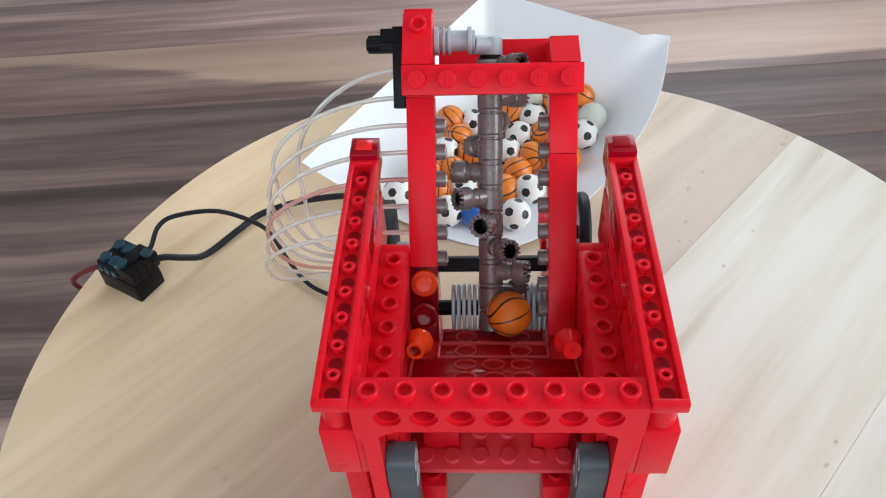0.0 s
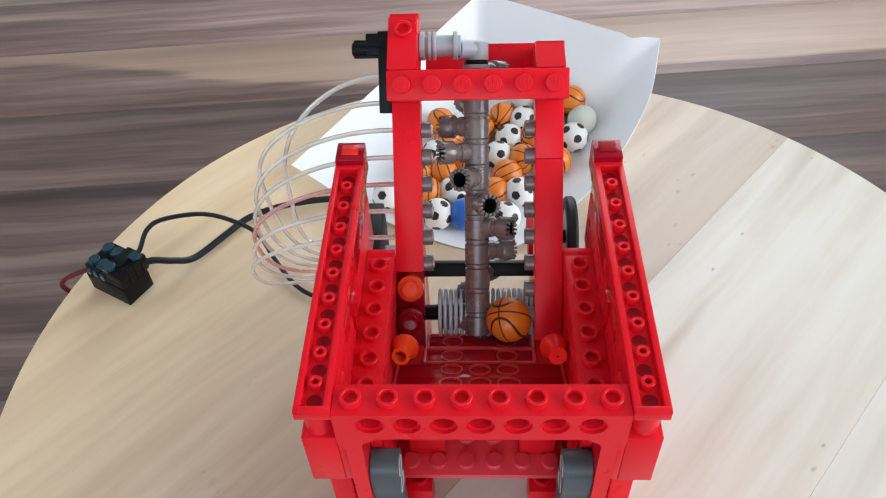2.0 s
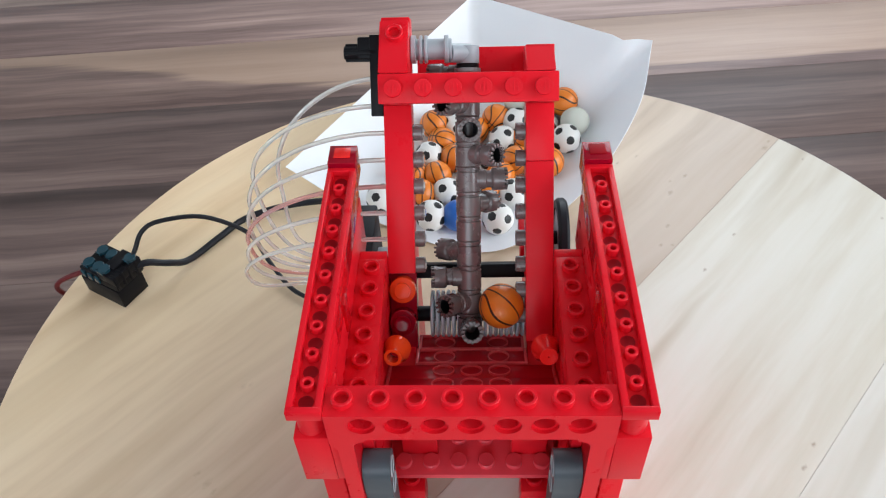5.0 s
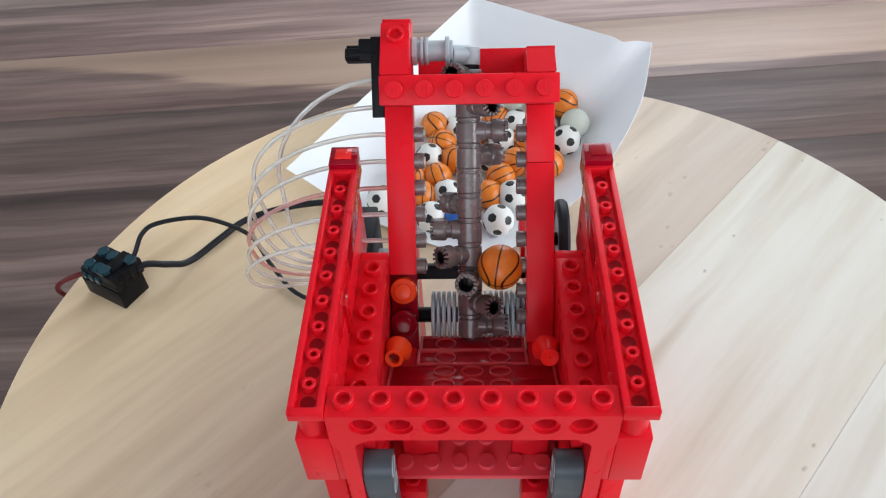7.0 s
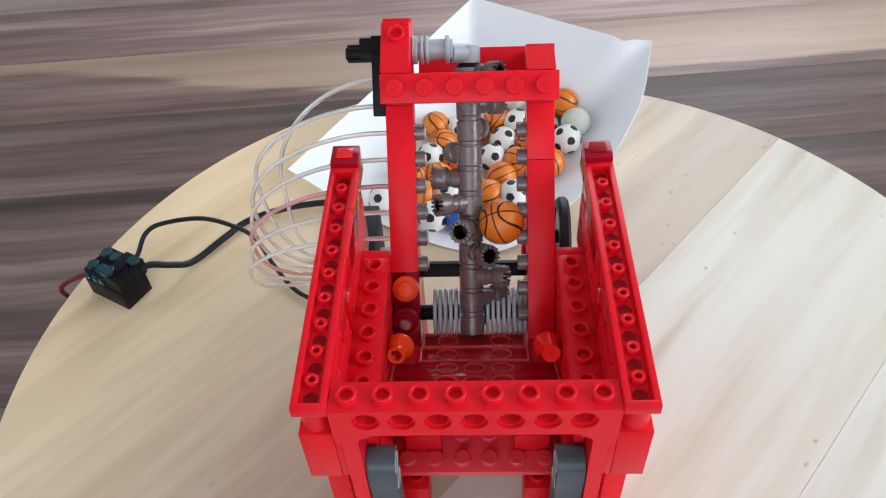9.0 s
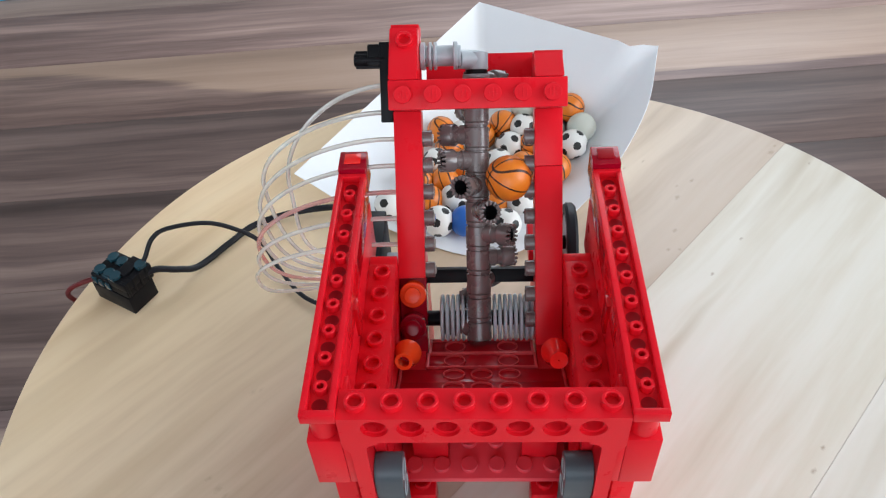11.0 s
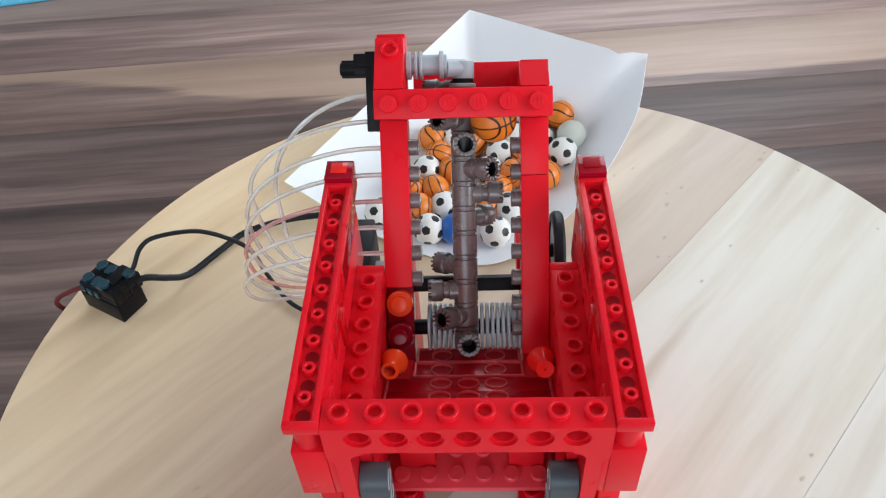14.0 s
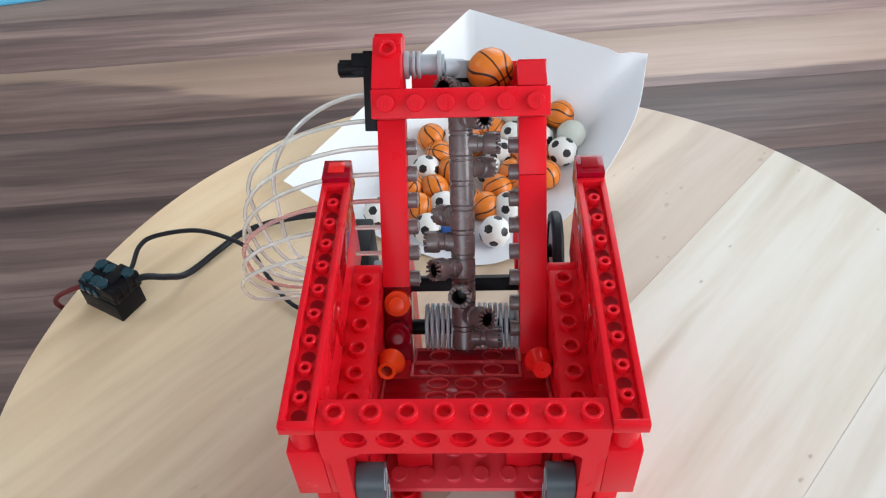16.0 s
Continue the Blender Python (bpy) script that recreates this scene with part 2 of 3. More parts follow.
WHITEBALL, BLACKSPOT = plastic("white_ball_plastic", (0.78, 0.78, 0.75), 0.35), plastic("black_print", (0.012, 0.012, 0.012), 0.4)


# ---- shaping; lengths in millimetres ----
def merge(bm, other):
    me = bpy.data.meshes.new("t")
    other.to_mesh(me)
    other.free()
    bm.from_mesh(me)
    bpy.data.meshes.remove(me)


def box(bm, x0, x1, y0, y1, z0, z1, bevel=0.25, m=None):
    """A block with rounded edges."""
    b = bmesh.new()
    bmesh.ops.create_cube(b, size=1, matrix=Matrix.LocRotScale(((x0 + x1) / 2, (y0 + y1) / 2, (z0 + z1) / 2), None, (abs(x1 - x0), abs(y1 - y0), abs(z1 - z0))))
    if bevel:
        bmesh.ops.bevel(b, geom=b.edges[:], offset=bevel, segments=2, profile=0.5, affect="EDGES", clamp_overlap=True)
    if m:
        bmesh.ops.transform(b, matrix=m, verts=b.verts)
    merge(bm, b)


def along(p, q):
    """A frame at p whose z axis points to q."""
    p, q = Vector(p), Vector(q)
    return Matrix.Translation(p) @ (q - p).to_track_quat("Z", "Y").to_matrix().to_4x4()


def lathe(bm, profile, m=None, seg=24, loop=True):
    """Turns a profile of (radius, height) about z; a loop closes on itself, otherwise the ends are capped."""
    m = m or Matrix()
    rings = [[bm.verts.new(m @ Vector((r * math.cos(2 * math.pi * k / seg), r * math.sin(2 * math.pi * k / seg), h))) for k in range(seg)] for r, h in profile]
    pairs = list(zip(rings, rings[1:] + rings[:1] if loop else rings[1:]))
    for a, b in pairs:
        for k in range(seg):
            bm.faces.new((a[k], a[(k + 1) % seg], b[(k + 1) % seg], b[k]))
    if not loop:
        bm.faces.new(rings[0][::-1]), bm.faces.new(rings[-1])


def rod(bm, p, q, r, seg=20, bevel=0.2):
    length = (Vector(q) - Vector(p)).length
    lathe(bm, [(r - bevel, 0), (r, bevel), (r, length - bevel), (r - bevel, length)], along(p, q), seg, False)


def tube(bm, p, q, r, hole, seg=20, bevel=0.18):
    length = (Vector(q) - Vector(p)).length
    lathe(bm, [(hole, 0), (r, 0), (r, length - bevel), (r - bevel, length), (hole + bevel, length), (hole, length - bevel)], along(p, q), seg)


def stud(bm, p, direction, hollow=True):
    p, d = Vector(p), Vector(direction)
    if hollow:
        tube(bm, p, p + d * 1.7, 2.42, 1.6)
    else:
        rod(bm, p, p + d * 1.7, 2.42)


def sweep(bm, points, r, seg=8, flat=1.0):
    """A round cord along a smooth line of points."""
    pts = [Vector(p) for p in points]
    side, rings = None, []
    for k, p in enumerate(pts):
        t = (pts[min(k + 1, len(pts) - 1)] - pts[max(k - 1, 0)]).normalized()
        side = (side - t * side.dot(t)).normalized() if side else t.orthogonal().normalized()
        other = t.cross(side)
        rings.append([bm.verts.new(p + (side * math.cos(2 * math.pi * j / seg) + other * math.sin(2 * math.pi * j / seg) * flat) * r) for j in range(seg)])
    for a, b in zip(rings, rings[1:]):
        for j in range(seg):
            bm.faces.new((a[j], a[(j + 1) % seg], b[(j + 1) % seg], b[j]))
    bm.faces.new(rings[0][::-1]), bm.faces.new(rings[-1])


def curve(points, steps=10):
    """A smooth line through the points."""
    p = [Vector(q) for q in points]
    p = [p[0] * 2 - p[1], *p, p[-1] * 2 - p[-2]]
    out = []
    for a, b, c, d in zip(p, p[1:], p[2:], p[3:]):
        for k in range(steps):
            t = k / steps
            out.append(0.5 * (2 * b + (c - a) * t + (2 * a - 5 * b + 4 * c - d) * t * t + (3 * b - a - 3 * c + d) * t ** 3))
    return out + [p[-2]]


def mesh_of(name, bm, material, smooth=True, sharp=35):
    bmesh.ops.recalc_face_normals(bm, faces=bm.faces)
    bmesh.ops.scale(bm, vec=(0.001,) * 3, verts=bm.verts)
    me = bpy.data.meshes.new(name)
    bm.to_mesh(me)
    bm.free()
    for some in material if isinstance(material, (list, tuple)) else [material]:
        me.materials.append(some)
    if smooth:
        me.shade_smooth()
        me.set_sharp_from_angle(angle=radians(sharp))
    return me


def part(name, bm, material, parent, label="", m=None):
    ob = new(name, mesh_of(name, bm, material))
    ob.parent = parent
    if m:
        ob.matrix_basis = m
    return tagged(ob, label)


def thing(name, m=None, label="", category="", group="", kind=""):
    ob = new(name)
    ob.empty_display_size = 0.02
    if m:
        ob.matrix_basis = m
    return tagged(ob, label, category, group, kind)


def solid(name, bm, material, m=None, label="", category="", group="", kind=""):
    ob = new(name, mesh_of(name, bm, material))
    if m:
        ob.matrix_basis = m
    return tagged(ob, label, category, group, kind)


# ---- the room ----
def room():
    z0, z1, e = FLOOR_Z * 1000, 2150, 2500
    def wall(name, openings, m, material=PLASTER):
        """A wall 100 thick along x, with openings (x0, x1, z0, z1) cut through."""
        bm = bmesh.new()
        xs = sorted({-e - 100, e + 100, *(v for o in openings for v in o[:2])})
        zs = sorted({z0, z1, *(v for o in openings for v in o[2:])})
        for a, b in zip(xs, xs[1:]):
            for c, d in zip(zs, zs[1:]):
                if not any(o[0] <= a and b <= o[1] and o[2] <= c and d <= o[3] for o in openings):
                    box(bm, a, b, 0, 100, c, d, 0)
        bmesh.ops.remove_doubles(bm, verts=bm.verts, dist=0.01)
        solid(name, bm, material, m, "plain pale grey plastered room wall", "wall", "", "structure")
    wall("wall_north", [(-200, 1400, 250, 1950)], pose(0, e / 1000, 0))
    wall("wall_south", [(-700, 1500, 0, 1700)], pose(0, -e / 1000, 0, 0, 0, 180))
    # this opening is made up for the added fill lamp
    wall("wall_west", [(-500, 900, 250, 1950)], pose(-e / 1000, 0, 0, 0, 0, 90))
    wall("wall_east", [(-800, 1800, 250, 1950)], pose(e / 1000, 0, 0, 0, 0, -90))
    bm = bmesh.new()
    box(bm, -e, e, -e, e, z1 + 4, z1 + 104, 0)
    solid("ceiling", bm, PLASTER, None, "plain pale grey plastered ceiling", "ceiling", "", "structure")


room()


# ---- the round side table ----
def round_table():
    table = thing("round_side_table", pose(TABLE[0] / 1000, TABLE[1] / 1000, 0, 0, 0, GRAIN), "small round side table of pale glued pine boards", "table")
    r, width, first = TABLE[2], 92.4, -61.9 + (math.sin(radians(GRAIN)) * TABLE[0] - math.cos(radians(GRAIN)) * TABLE[1])
    k0 = math.floor((-r - first) / width)
    for k in range(k0, k0 + 6):
        lo, hi = max(-r, first + k * width), min(r, first + (k + 1) * width)
        if hi - lo < 3 or lo > 50:
            continue
        hi = r if hi > 50 else hi
        lo, hi = lo + 0.06, hi - 0.06
        turn0, turn1 = math.asin(max(lo / r, -1)), math.asin(min(hi / r, 1))
        ys = [r * math.sin(turn0 + (turn1 - turn0) * j / 56) for j in range(57)]
        edge = [(math.sqrt(max(r * r - y * y, 1)), y) for y in ys]
        def ring(inset, z):
            return [(max(x - inset, 0.5), y, z) for x, y in edge] + [(-max(x - inset, 0.5), y, z) for x, y in reversed(edge)]
        bm = bmesh.new()
        levels = [ring(2.2, 0.0), ring(0.7, -0.6), ring(0.0, -2.2), ring(0.0, -16.0), ring(2.0, -18.0)]
        loops = [[bm.verts.new(p) for p in lv] for lv in levels]
        for a, b in zip(loops, loops[1:]):
            for j in range(len(a)):
                bm.faces.new((a[j], a[(j + 1) % len(a)], b[(j + 1) % len(a)], b[j]))
        bm.faces.new(loops[0]), bm.faces.new(loops[-1][::-1])
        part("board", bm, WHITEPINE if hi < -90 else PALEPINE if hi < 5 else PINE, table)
    for k in range(3):
        a = radians(120 * k + 30)
        bm = bmesh.new()
        foot, top = Vector((165 * math.cos(a), 165 * math.sin(a), FLOOR_Z * 1000)), Vector((110 * math.cos(a), 110 * math.sin(a), -18.5))
        lathe(bm, [(12, 0), (18, (top - foot).length)], along(foot, top), 20, False)
        part("leg", bm, PINE, table)


round_table()


# ---- the red ball lift ----
TOWER = pose(0, 0, 0, -36.87)
lift = thing("ball_lift", None, "red toy-brick ball lift with a leaning screw tower and open hopper", "toy machine")


def up(x, n, s):
    """A place in the tower's own frame: across, out of its front, along it."""
    return (x, -n, s)


def holed_brick(bm, xs, half, y0, y1, z0, z1, zc, r=2.4, rim=3.1):
    """A beam along x with round holes through y at the places xs, each with a sunk rim."""
    seg = 24
    ends = [xs[0] - (xs[1] - xs[0]) / 2] + [(a + b) / 2 for a, b in zip(xs, xs[1:])] + [xs[-1] + (xs[1] - xs[0]) / 2]
    for x, lo, hi in zip(xs, ends, ends[1:]):
        rings = []
        square = []
        for k in range(seg):
            c, s = math.cos(2 * math.pi * k / seg), math.sin(2 * math.pi * k / seg)
            f = min(((hi - x) if c > 0 else (x - lo)) / max(abs(c), 1e-6), ((z1 - zc) if s > 0 else (zc - z0)) / max(abs(s), 1e-6))
            square.append((x + c * f, zc + s * f))
        # the cell's own corners keep the outline straight
        for corner in ((lo, z0), (lo, z1), (hi, z0), (hi, z1)):
            k = min(range(seg), key=lambda j: (square[j][0] - corner[0]) ** 2 + (square[j][1] - corner[1]) ** 2)
            square[k] = corner
        def ring(points, y):
            return [bm.verts.new((a, y, b)) for a, b in points]
        circle = lambda rr: [(x + rr * math.cos(2 * math.pi * k / seg), zc + rr * math.sin(2 * math.pi * k / seg)) for k in range(seg)]  # noqa: E731
        rings = [ring(square, y0), ring(circle(rim), y0), ring(circle(rim), y0 + 0.9), ring(circle(r), y0 + 0.9), ring(circle(r), y1 - 0.9), ring(circle(rim), y1 - 0.9), ring(circle(rim), y1), ring(square, y1)]
        for a, b in zip(rings, rings[1:]):
            for k in range(seg):
                bm.faces.new((a[k], a[(k + 1) % seg], b[(k + 1) % seg], b[k]))
    lo, hi = ends[0], ends[-1]
    for z in (z0, z1):
        bm.faces.new([bm.verts.new(p) for p in ((lo, y0, z), (hi, y0, z), (hi, y1, z), (lo, y1, z))])
    box(bm, -half, lo, y0, y1, z0, z1, 0), box(bm, hi, half, y0, y1, z0, z1, 0)


def hopper():
    # the front beam with its studs and pin holes
    bm = bmesh.new()
    holed_brick(bm, [-24 + 8 * k for k in range(7)], 32, -4, 4, 100.4, 110, 106.0)
    for k in range(8):
        stud(bm, (-28 + 8 * k, 0, 110), (0, 0, 1))
    part("front_beam", bm, RED, lift, "red beam with hollow studs and pin holes")
    for side in (-1, 1):
        # the upside-down plate that caps the side wall
        bm = bmesh.new()
        a, b = sorted((side * 32.1, side * 40))
        box(bm, a, b, -4, 76, 108.4, 109.4, 0.15)
        box(bm, a, a + 1.5, -2.6, 74.6, 109.0, 111.6, 0.2), box(bm, b - 1.5, b, -2.6, 74.6, 109.0, 111.6, 0.2)
        box(bm, a, b, -4.02, -2.4, 108.42, 111.61, 0.2), box(bm, a, b, 74.5, 76, 109.0, 111.61, 0.2)
        for k in range(9):
            tube(bm, (side * 36.05, 4 + 8 * k, 109.2), (side * 36.05, 4 + 8 * k, 111.5), 1.6, 0.8)
        part("side_rail", bm, RED, lift, "upside-down red plate with small tubes")
        # dark discs between the tubes: shade of the stud hollows, put in as colour
        for k in range(10):
            bm = bmesh.new()
            rod(bm, (side * 36.05, 8 * k, 109.35), (side * 36.05, 8 * k, 109.46), 1.75, 16, 0.03)
            part("stud_recess_shade", bm, DEEPRED, lift)
        # wall panels below the rail
        for k, (y0, y1, m) in enumerate(((-2, 22, RED), (22.1, 46, RED), (46.1, 76, TRANSRED))):
            bm = bmesh.new()
            box(bm, *sorted((side * 32.2, side * (36 if k else 34))), y0 + (8 if k == 0 else 0), y1, 90.9, 108.3, 0.2)
            if m is RED:
                box(bm, *sorted((side * 31.2, side * 33)), y0 + 9, y0 + 13, 94, 105, 0.2)
            part("side_panel", bm, GLOWRED if k == 1 else m, lift, "clear red plastic panel" if k else "")
        # clear red end brick of the rail
        bm = bmesh.new()
        box(bm, a, b, 76.1, 84, 104, 113.2, 0.3)
        part("end_brick", bm, ENDRED, lift, "clear red plastic brick")
        bm = bmesh.new()
        box(bm, a + 1.6, b - 1.6, 78.2, 82.4, 113.25, 113.7, 0.1)
        part("end_insert", bm, NEON if side < 0 else DEEPRED, lift)
        # ledge of studded bricks inside
        bm = bmesh.new()
        box(bm, *sorted((side * 24.05, side * 32.18)), 4.2, 60, 81.2, 90.8, 0.25)
        for k in range(7):
            stud(bm, (side * 28, 8 + 8 * k, 90.8), (0, 0, 1))
        part("ledge_brick", bm, RED, lift, "red brick with hollow studs")
        # round post and outer corner block under the rail's front end
        bm = bmesh.new()
        rod(bm, (side * 36, 0, 100.4), (side * 36, 0, 108.4), 3.2, 24, 0.3)
        part("round_post", bm, RED, lift)
        bm = bmesh.new()
        box(bm, *sorted((side * 32.1, side * 40)), -3.6, 76, 81.2, 100.3, 0.3)
        part("corner_block", bm, RED, lift)
        bm = bmesh.new()
        box(bm, *sorted((side * 33.4, side * 39)), 4, 74, 0.3, 81.1, 0.3)
        part("side_wall", bm, RED, lift)
        bm = bmesh.new()
        box(bm, *sorted((side * 30.4, side * 32.05)), -3.5, 3.6, 81.4, 98.2, 0.2)
        part("corner_step", bm, RED, lift)
        # arch leg with its rounded inner corner
        bm = bmesh.new()
        outline = [(32.0, 100.4), (32.0, 98.5), (30.2, 95.5), (29.9, 0.2), (26.7, 0.2), (26.7, 97)]
        outline += [(23.7 + 3 * math.cos(radians(v)), 97 + 2.4 * math.sin(radians(v))) for v in range(15, 91, 15)]
        outline += [(23.7, 100.4)]
        front = [bm.verts.new((side * x, -4, z)) for x, z in outline]
        back = [bm.verts.new((side * x, 4, z)) for x, z in outline]
        bm.faces.new(front), bm.faces.new(back[::-1])
        for j in range(len(front)):
            bm.faces.new((front[j], back[j], back[(j + 1) % len(front)], front[(j + 1) % len(front)]))
        bmesh.ops.bevel(bm, geom=[e for e in bm.edges if e.calc_length() > 7.5 and max(v.co.z for v in e.verts) < 100.39 or abs(e.verts[0].co.x - e.verts[1].co.x) < 0.01 and abs(e.verts[0].co.y - e.verts[1].co.y) < 0.01 and e.calc_length() > 50], offset=0.2, segments=2, affect="EDGES")
        part("arch_leg", bm, RED, lift)
        # grey lift-arm standing inside the arch
        bm = bmesh.new()
        seg = 16
        pts = [(4 * math.cos(math.pi * k / seg), 4 * math.sin(math.pi * k / seg)) for k in range(seg + 1)]
        ring = [(1 + a, 80.0 + b) for a, b in pts] + [(-3.0, 73.5), (-2.3, 70), (-3.0, 66), (-3.0, 0.3), (5.0, 0.3)]
        l = [bm.verts.new((side * 19.7, y, z)) for y, z in ring]
        r = [bm.verts.new((side * 26.5, y, z)) for y, z in ring]
        bm.faces.new(l), bm.faces.new(r[::-1])
        for j in range(len(l)):
            bm.faces.new((l[j], r[j], r[(j + 1) % len(l)], l[(j + 1) % len(l)]))
        arm = part("lift_arm", bm, BLUEGREY, lift, "dark bluish-grey rounded lift arm")
        for z in (79.6, 71.6):
            bm = bmesh.new()
            tube(bm, (side * 19.8, 1, z), (side * 19.45, 1, z), 2.8, 2.4)
            part("hole_rim", bm, LIGHTGREY, arm)
        # wall below the ledge
        bm = bmesh.new()
        box(bm, *sorted((side * 24.2, side * 31.8)), 8.2, 59, 0.3, 81.1, 0.2)
        part("ledge_wall", bm, RED, lift)
        # wall behind the ledge
        bm = bmesh.new()
        box(bm, *sorted((side * 24.1, side * 32.0)), 60.1, 63.3, 0.3, 90.6, 0.2)
        part("rear_wall", bm, RED, lift)
        # block beside the foot of the screw
        bm = bmesh.new()
        box(bm, *sorted((side * 16.6, side * 24)), 38, 59, 0.3, 64, 0.25)
        part("foot_block", bm, RED, lift)
        # small stud brick low inside
        bm = bmesh.new()
        box(bm, *sorted((side * 14.2, side * 22.2)), 15, 23, 24, 38, 0.25)
        stud(bm, (side * 18.2, 19, 38), (0, 0, 1))
        part("pin_brick", bm, RED, lift)
        # lower back uprights that carry the tower
        bm = bmesh.new()
        box(bm, *sorted((side * 18.6, side * 24)), 60, 100, 0.3, 62, 0.3)
        part("rear_upright", bm, RED, lift)
    # plate with six studs and the dusty clear panel behind it, seen below the beam
    bm = bmesh.new()
    box(bm, -24, 24, 16, 40, 44.2, 46.2, 0.2)
    for k in range(6):
        stud(bm, (-20 + 8 * k, 20, 46.2), (0, 0, 1), False)
        if k in (2, 3):
            stud(bm, (-20 + 8 * k, 28, 46.2), (0, 0, 1), False)
    part("studded_plate", bm, MILKYRED, lift, "dusty clear red plate with studs")
    for x in (-15.2, 16.4):
        bm = bmesh.new()
        box(bm, x - 5.1, x + 5.1, 22.6, 33, 46.3, 55, 0.25)
        part("panel_tile", bm, RED, lift)
    bm = bmesh.new()
    box(bm, -24, 24, 34, 37, 46.3, 64, 0.2)
    for x in (-7.5, -2.5, 2.5, 7.5):
        box(bm, x - 0.4, x + 0.4, 32.6, 34.2, 46.4, 63.5, 0.15)
    part("clear_panel", bm, MILKYRED, lift, "dusty clear red ribbed panel")
    bm = bmesh.new()
    box(bm, -24, 24, 40.2, 43, 20, 62, 0.2)
    part("back_panel", bm, RED, lift)
    bm = bmesh.new()
    box(bm, 24.2, 30, 16, 24, 46.3, 56, 0.25)
    stud(bm, (26.4, 20, 56), (0, 0, 1))
    part("stud_brick", bm, RED, lift, "red brick with a hollow stud")
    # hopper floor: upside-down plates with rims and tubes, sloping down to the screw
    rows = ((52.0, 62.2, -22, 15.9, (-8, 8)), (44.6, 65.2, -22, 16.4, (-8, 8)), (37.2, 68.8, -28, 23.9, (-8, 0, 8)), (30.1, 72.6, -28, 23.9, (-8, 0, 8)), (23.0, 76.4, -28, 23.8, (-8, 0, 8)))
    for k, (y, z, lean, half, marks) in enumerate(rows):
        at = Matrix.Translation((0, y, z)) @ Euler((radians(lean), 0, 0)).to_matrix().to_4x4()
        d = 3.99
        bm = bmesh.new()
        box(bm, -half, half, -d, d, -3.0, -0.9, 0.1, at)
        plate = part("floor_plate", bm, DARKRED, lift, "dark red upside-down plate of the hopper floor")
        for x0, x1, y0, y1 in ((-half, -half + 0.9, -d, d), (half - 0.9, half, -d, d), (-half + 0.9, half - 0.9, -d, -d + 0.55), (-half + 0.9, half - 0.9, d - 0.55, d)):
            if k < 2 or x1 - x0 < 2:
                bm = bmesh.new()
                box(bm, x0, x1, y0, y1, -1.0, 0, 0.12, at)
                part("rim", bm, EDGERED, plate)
        for x in marks:
            bm = bmesh.new()
            lathe(bm, [(2.85, -1), (3.2, -1), (3.2, -0.25), (2.85, -0.25)], at @ Matrix.Translation((x, 0, 0)), 24)
            part("tube", bm, EDGERED, plate)
        if k < 2:
            bm = bmesh.new()
            box(bm, -4.6, 4.6, -d + 0.9, d - 0.9, -1.0, -0.3, 0.12, at)
            part("insert", bm, DARKRED, plate)
    # guide cones and round bricks at the foot of the tower
    for x in (-20.6, 20.4):
        bm = bmesh.new()
        p = Vector((x, 38.5, 77.4))
        hole = 1.6 if x < 0 else 0.25
        lathe(bm, [(3.0, 0), (3.9, 0.2), (3.9, 2), (2.5, 5), (2.5, 6.6), (hole, 6.6), (hole, 4.2), (2.6, 0.6)], along(p, p + Vector((-0.12 if x < 0 else 0.1, -0.88, 0.47))), 24)
        part("guide_cone", bm, TRANSORANGE if x < 0 else NEON, lift, "clear orange plastic cone" if x < 0 else "bright clear red plastic cone")


def tower():
    for x0, x1, s0, s1 in ((-24, -16.1, 103.6, 152), (16.1, 24, 83, 135.7), (16.1, 24, 135.8, 152)):
        bm = bmesh.new()
        box(bm, x0, x1, -3.2, 4.8, s0, s1, 0.25)
        part("pillar_brick", bm, RED, lift, "", TOWER)
    for x in (-20.05, 20.05):
        bm = bmesh.new()
        box(bm, x - 3.95, x + 3.95, -3.15, 4.8, 152.05, 176 if x < 0 else 168, 0.25)
        part("pillar_top", bm, RED, lift, "", TOWER)
    # dark lower left upright behind the round bricks
    bm = bmesh.new()
    box(bm, -24, -16.1, 0.5, 8, 74, 103.5, 0.25)
    part("pillar_foot", bm, ENDRED, lift, "clear dark red brick", TOWER)
    bm = bmesh.new()
    rod(bm, up(-20, -0.5, 98.5), up(-20, 3.0, 98.5), 3.9, 24, 0.3), rod(bm, up(-20, 2.9, 98.5), up(-20, 4.6, 98.5), 2.45)
    part("round_plate", bm, TRANSORANGE, lift, "clear orange round plate with a stud", TOWER)
    bm = bmesh.new()
    rod(bm, up(-20, -0.5, 89), up(-20, 4.0, 89), 3.9, 24, 0.3), rod(bm, up(-20, 3.9, 89), up(-20, 5.6, 89), 2.45)
    part("round_plate", bm, ENDRED, lift, "clear dark red round plate with a stud", TOWER)
    # cross bar with six studs facing out
    bm = bmesh.new()
    box(bm, -24, 24, -16, -6.4, 152.2, 160.1, 0.3)
    box(bm, -23.9, -16.2, -6.4, -3.2, 152.3, 160, 0.15), box(bm, 16.2, 23.9, -6.4, -3.2, 152.3, 160, 0.15)
    for k in range(6):
        stud(bm, up(-20 + 8 * k, 16, 156.2), (0, -1, 0), False)
        for dx, tall in ((-0.9, 1.4), (0.1, 2.6), (1.1, 2.0)):
            box(bm, -20.25 + 8 * k + dx, -19.85 + 8 * k + dx, -17.85, -17.6, 156.2 - tall / 2, 156.2 + tall / 2, 0.06)
    part("cross_bar", bm, RED, lift, "red brick with six solid studs", TOWER)
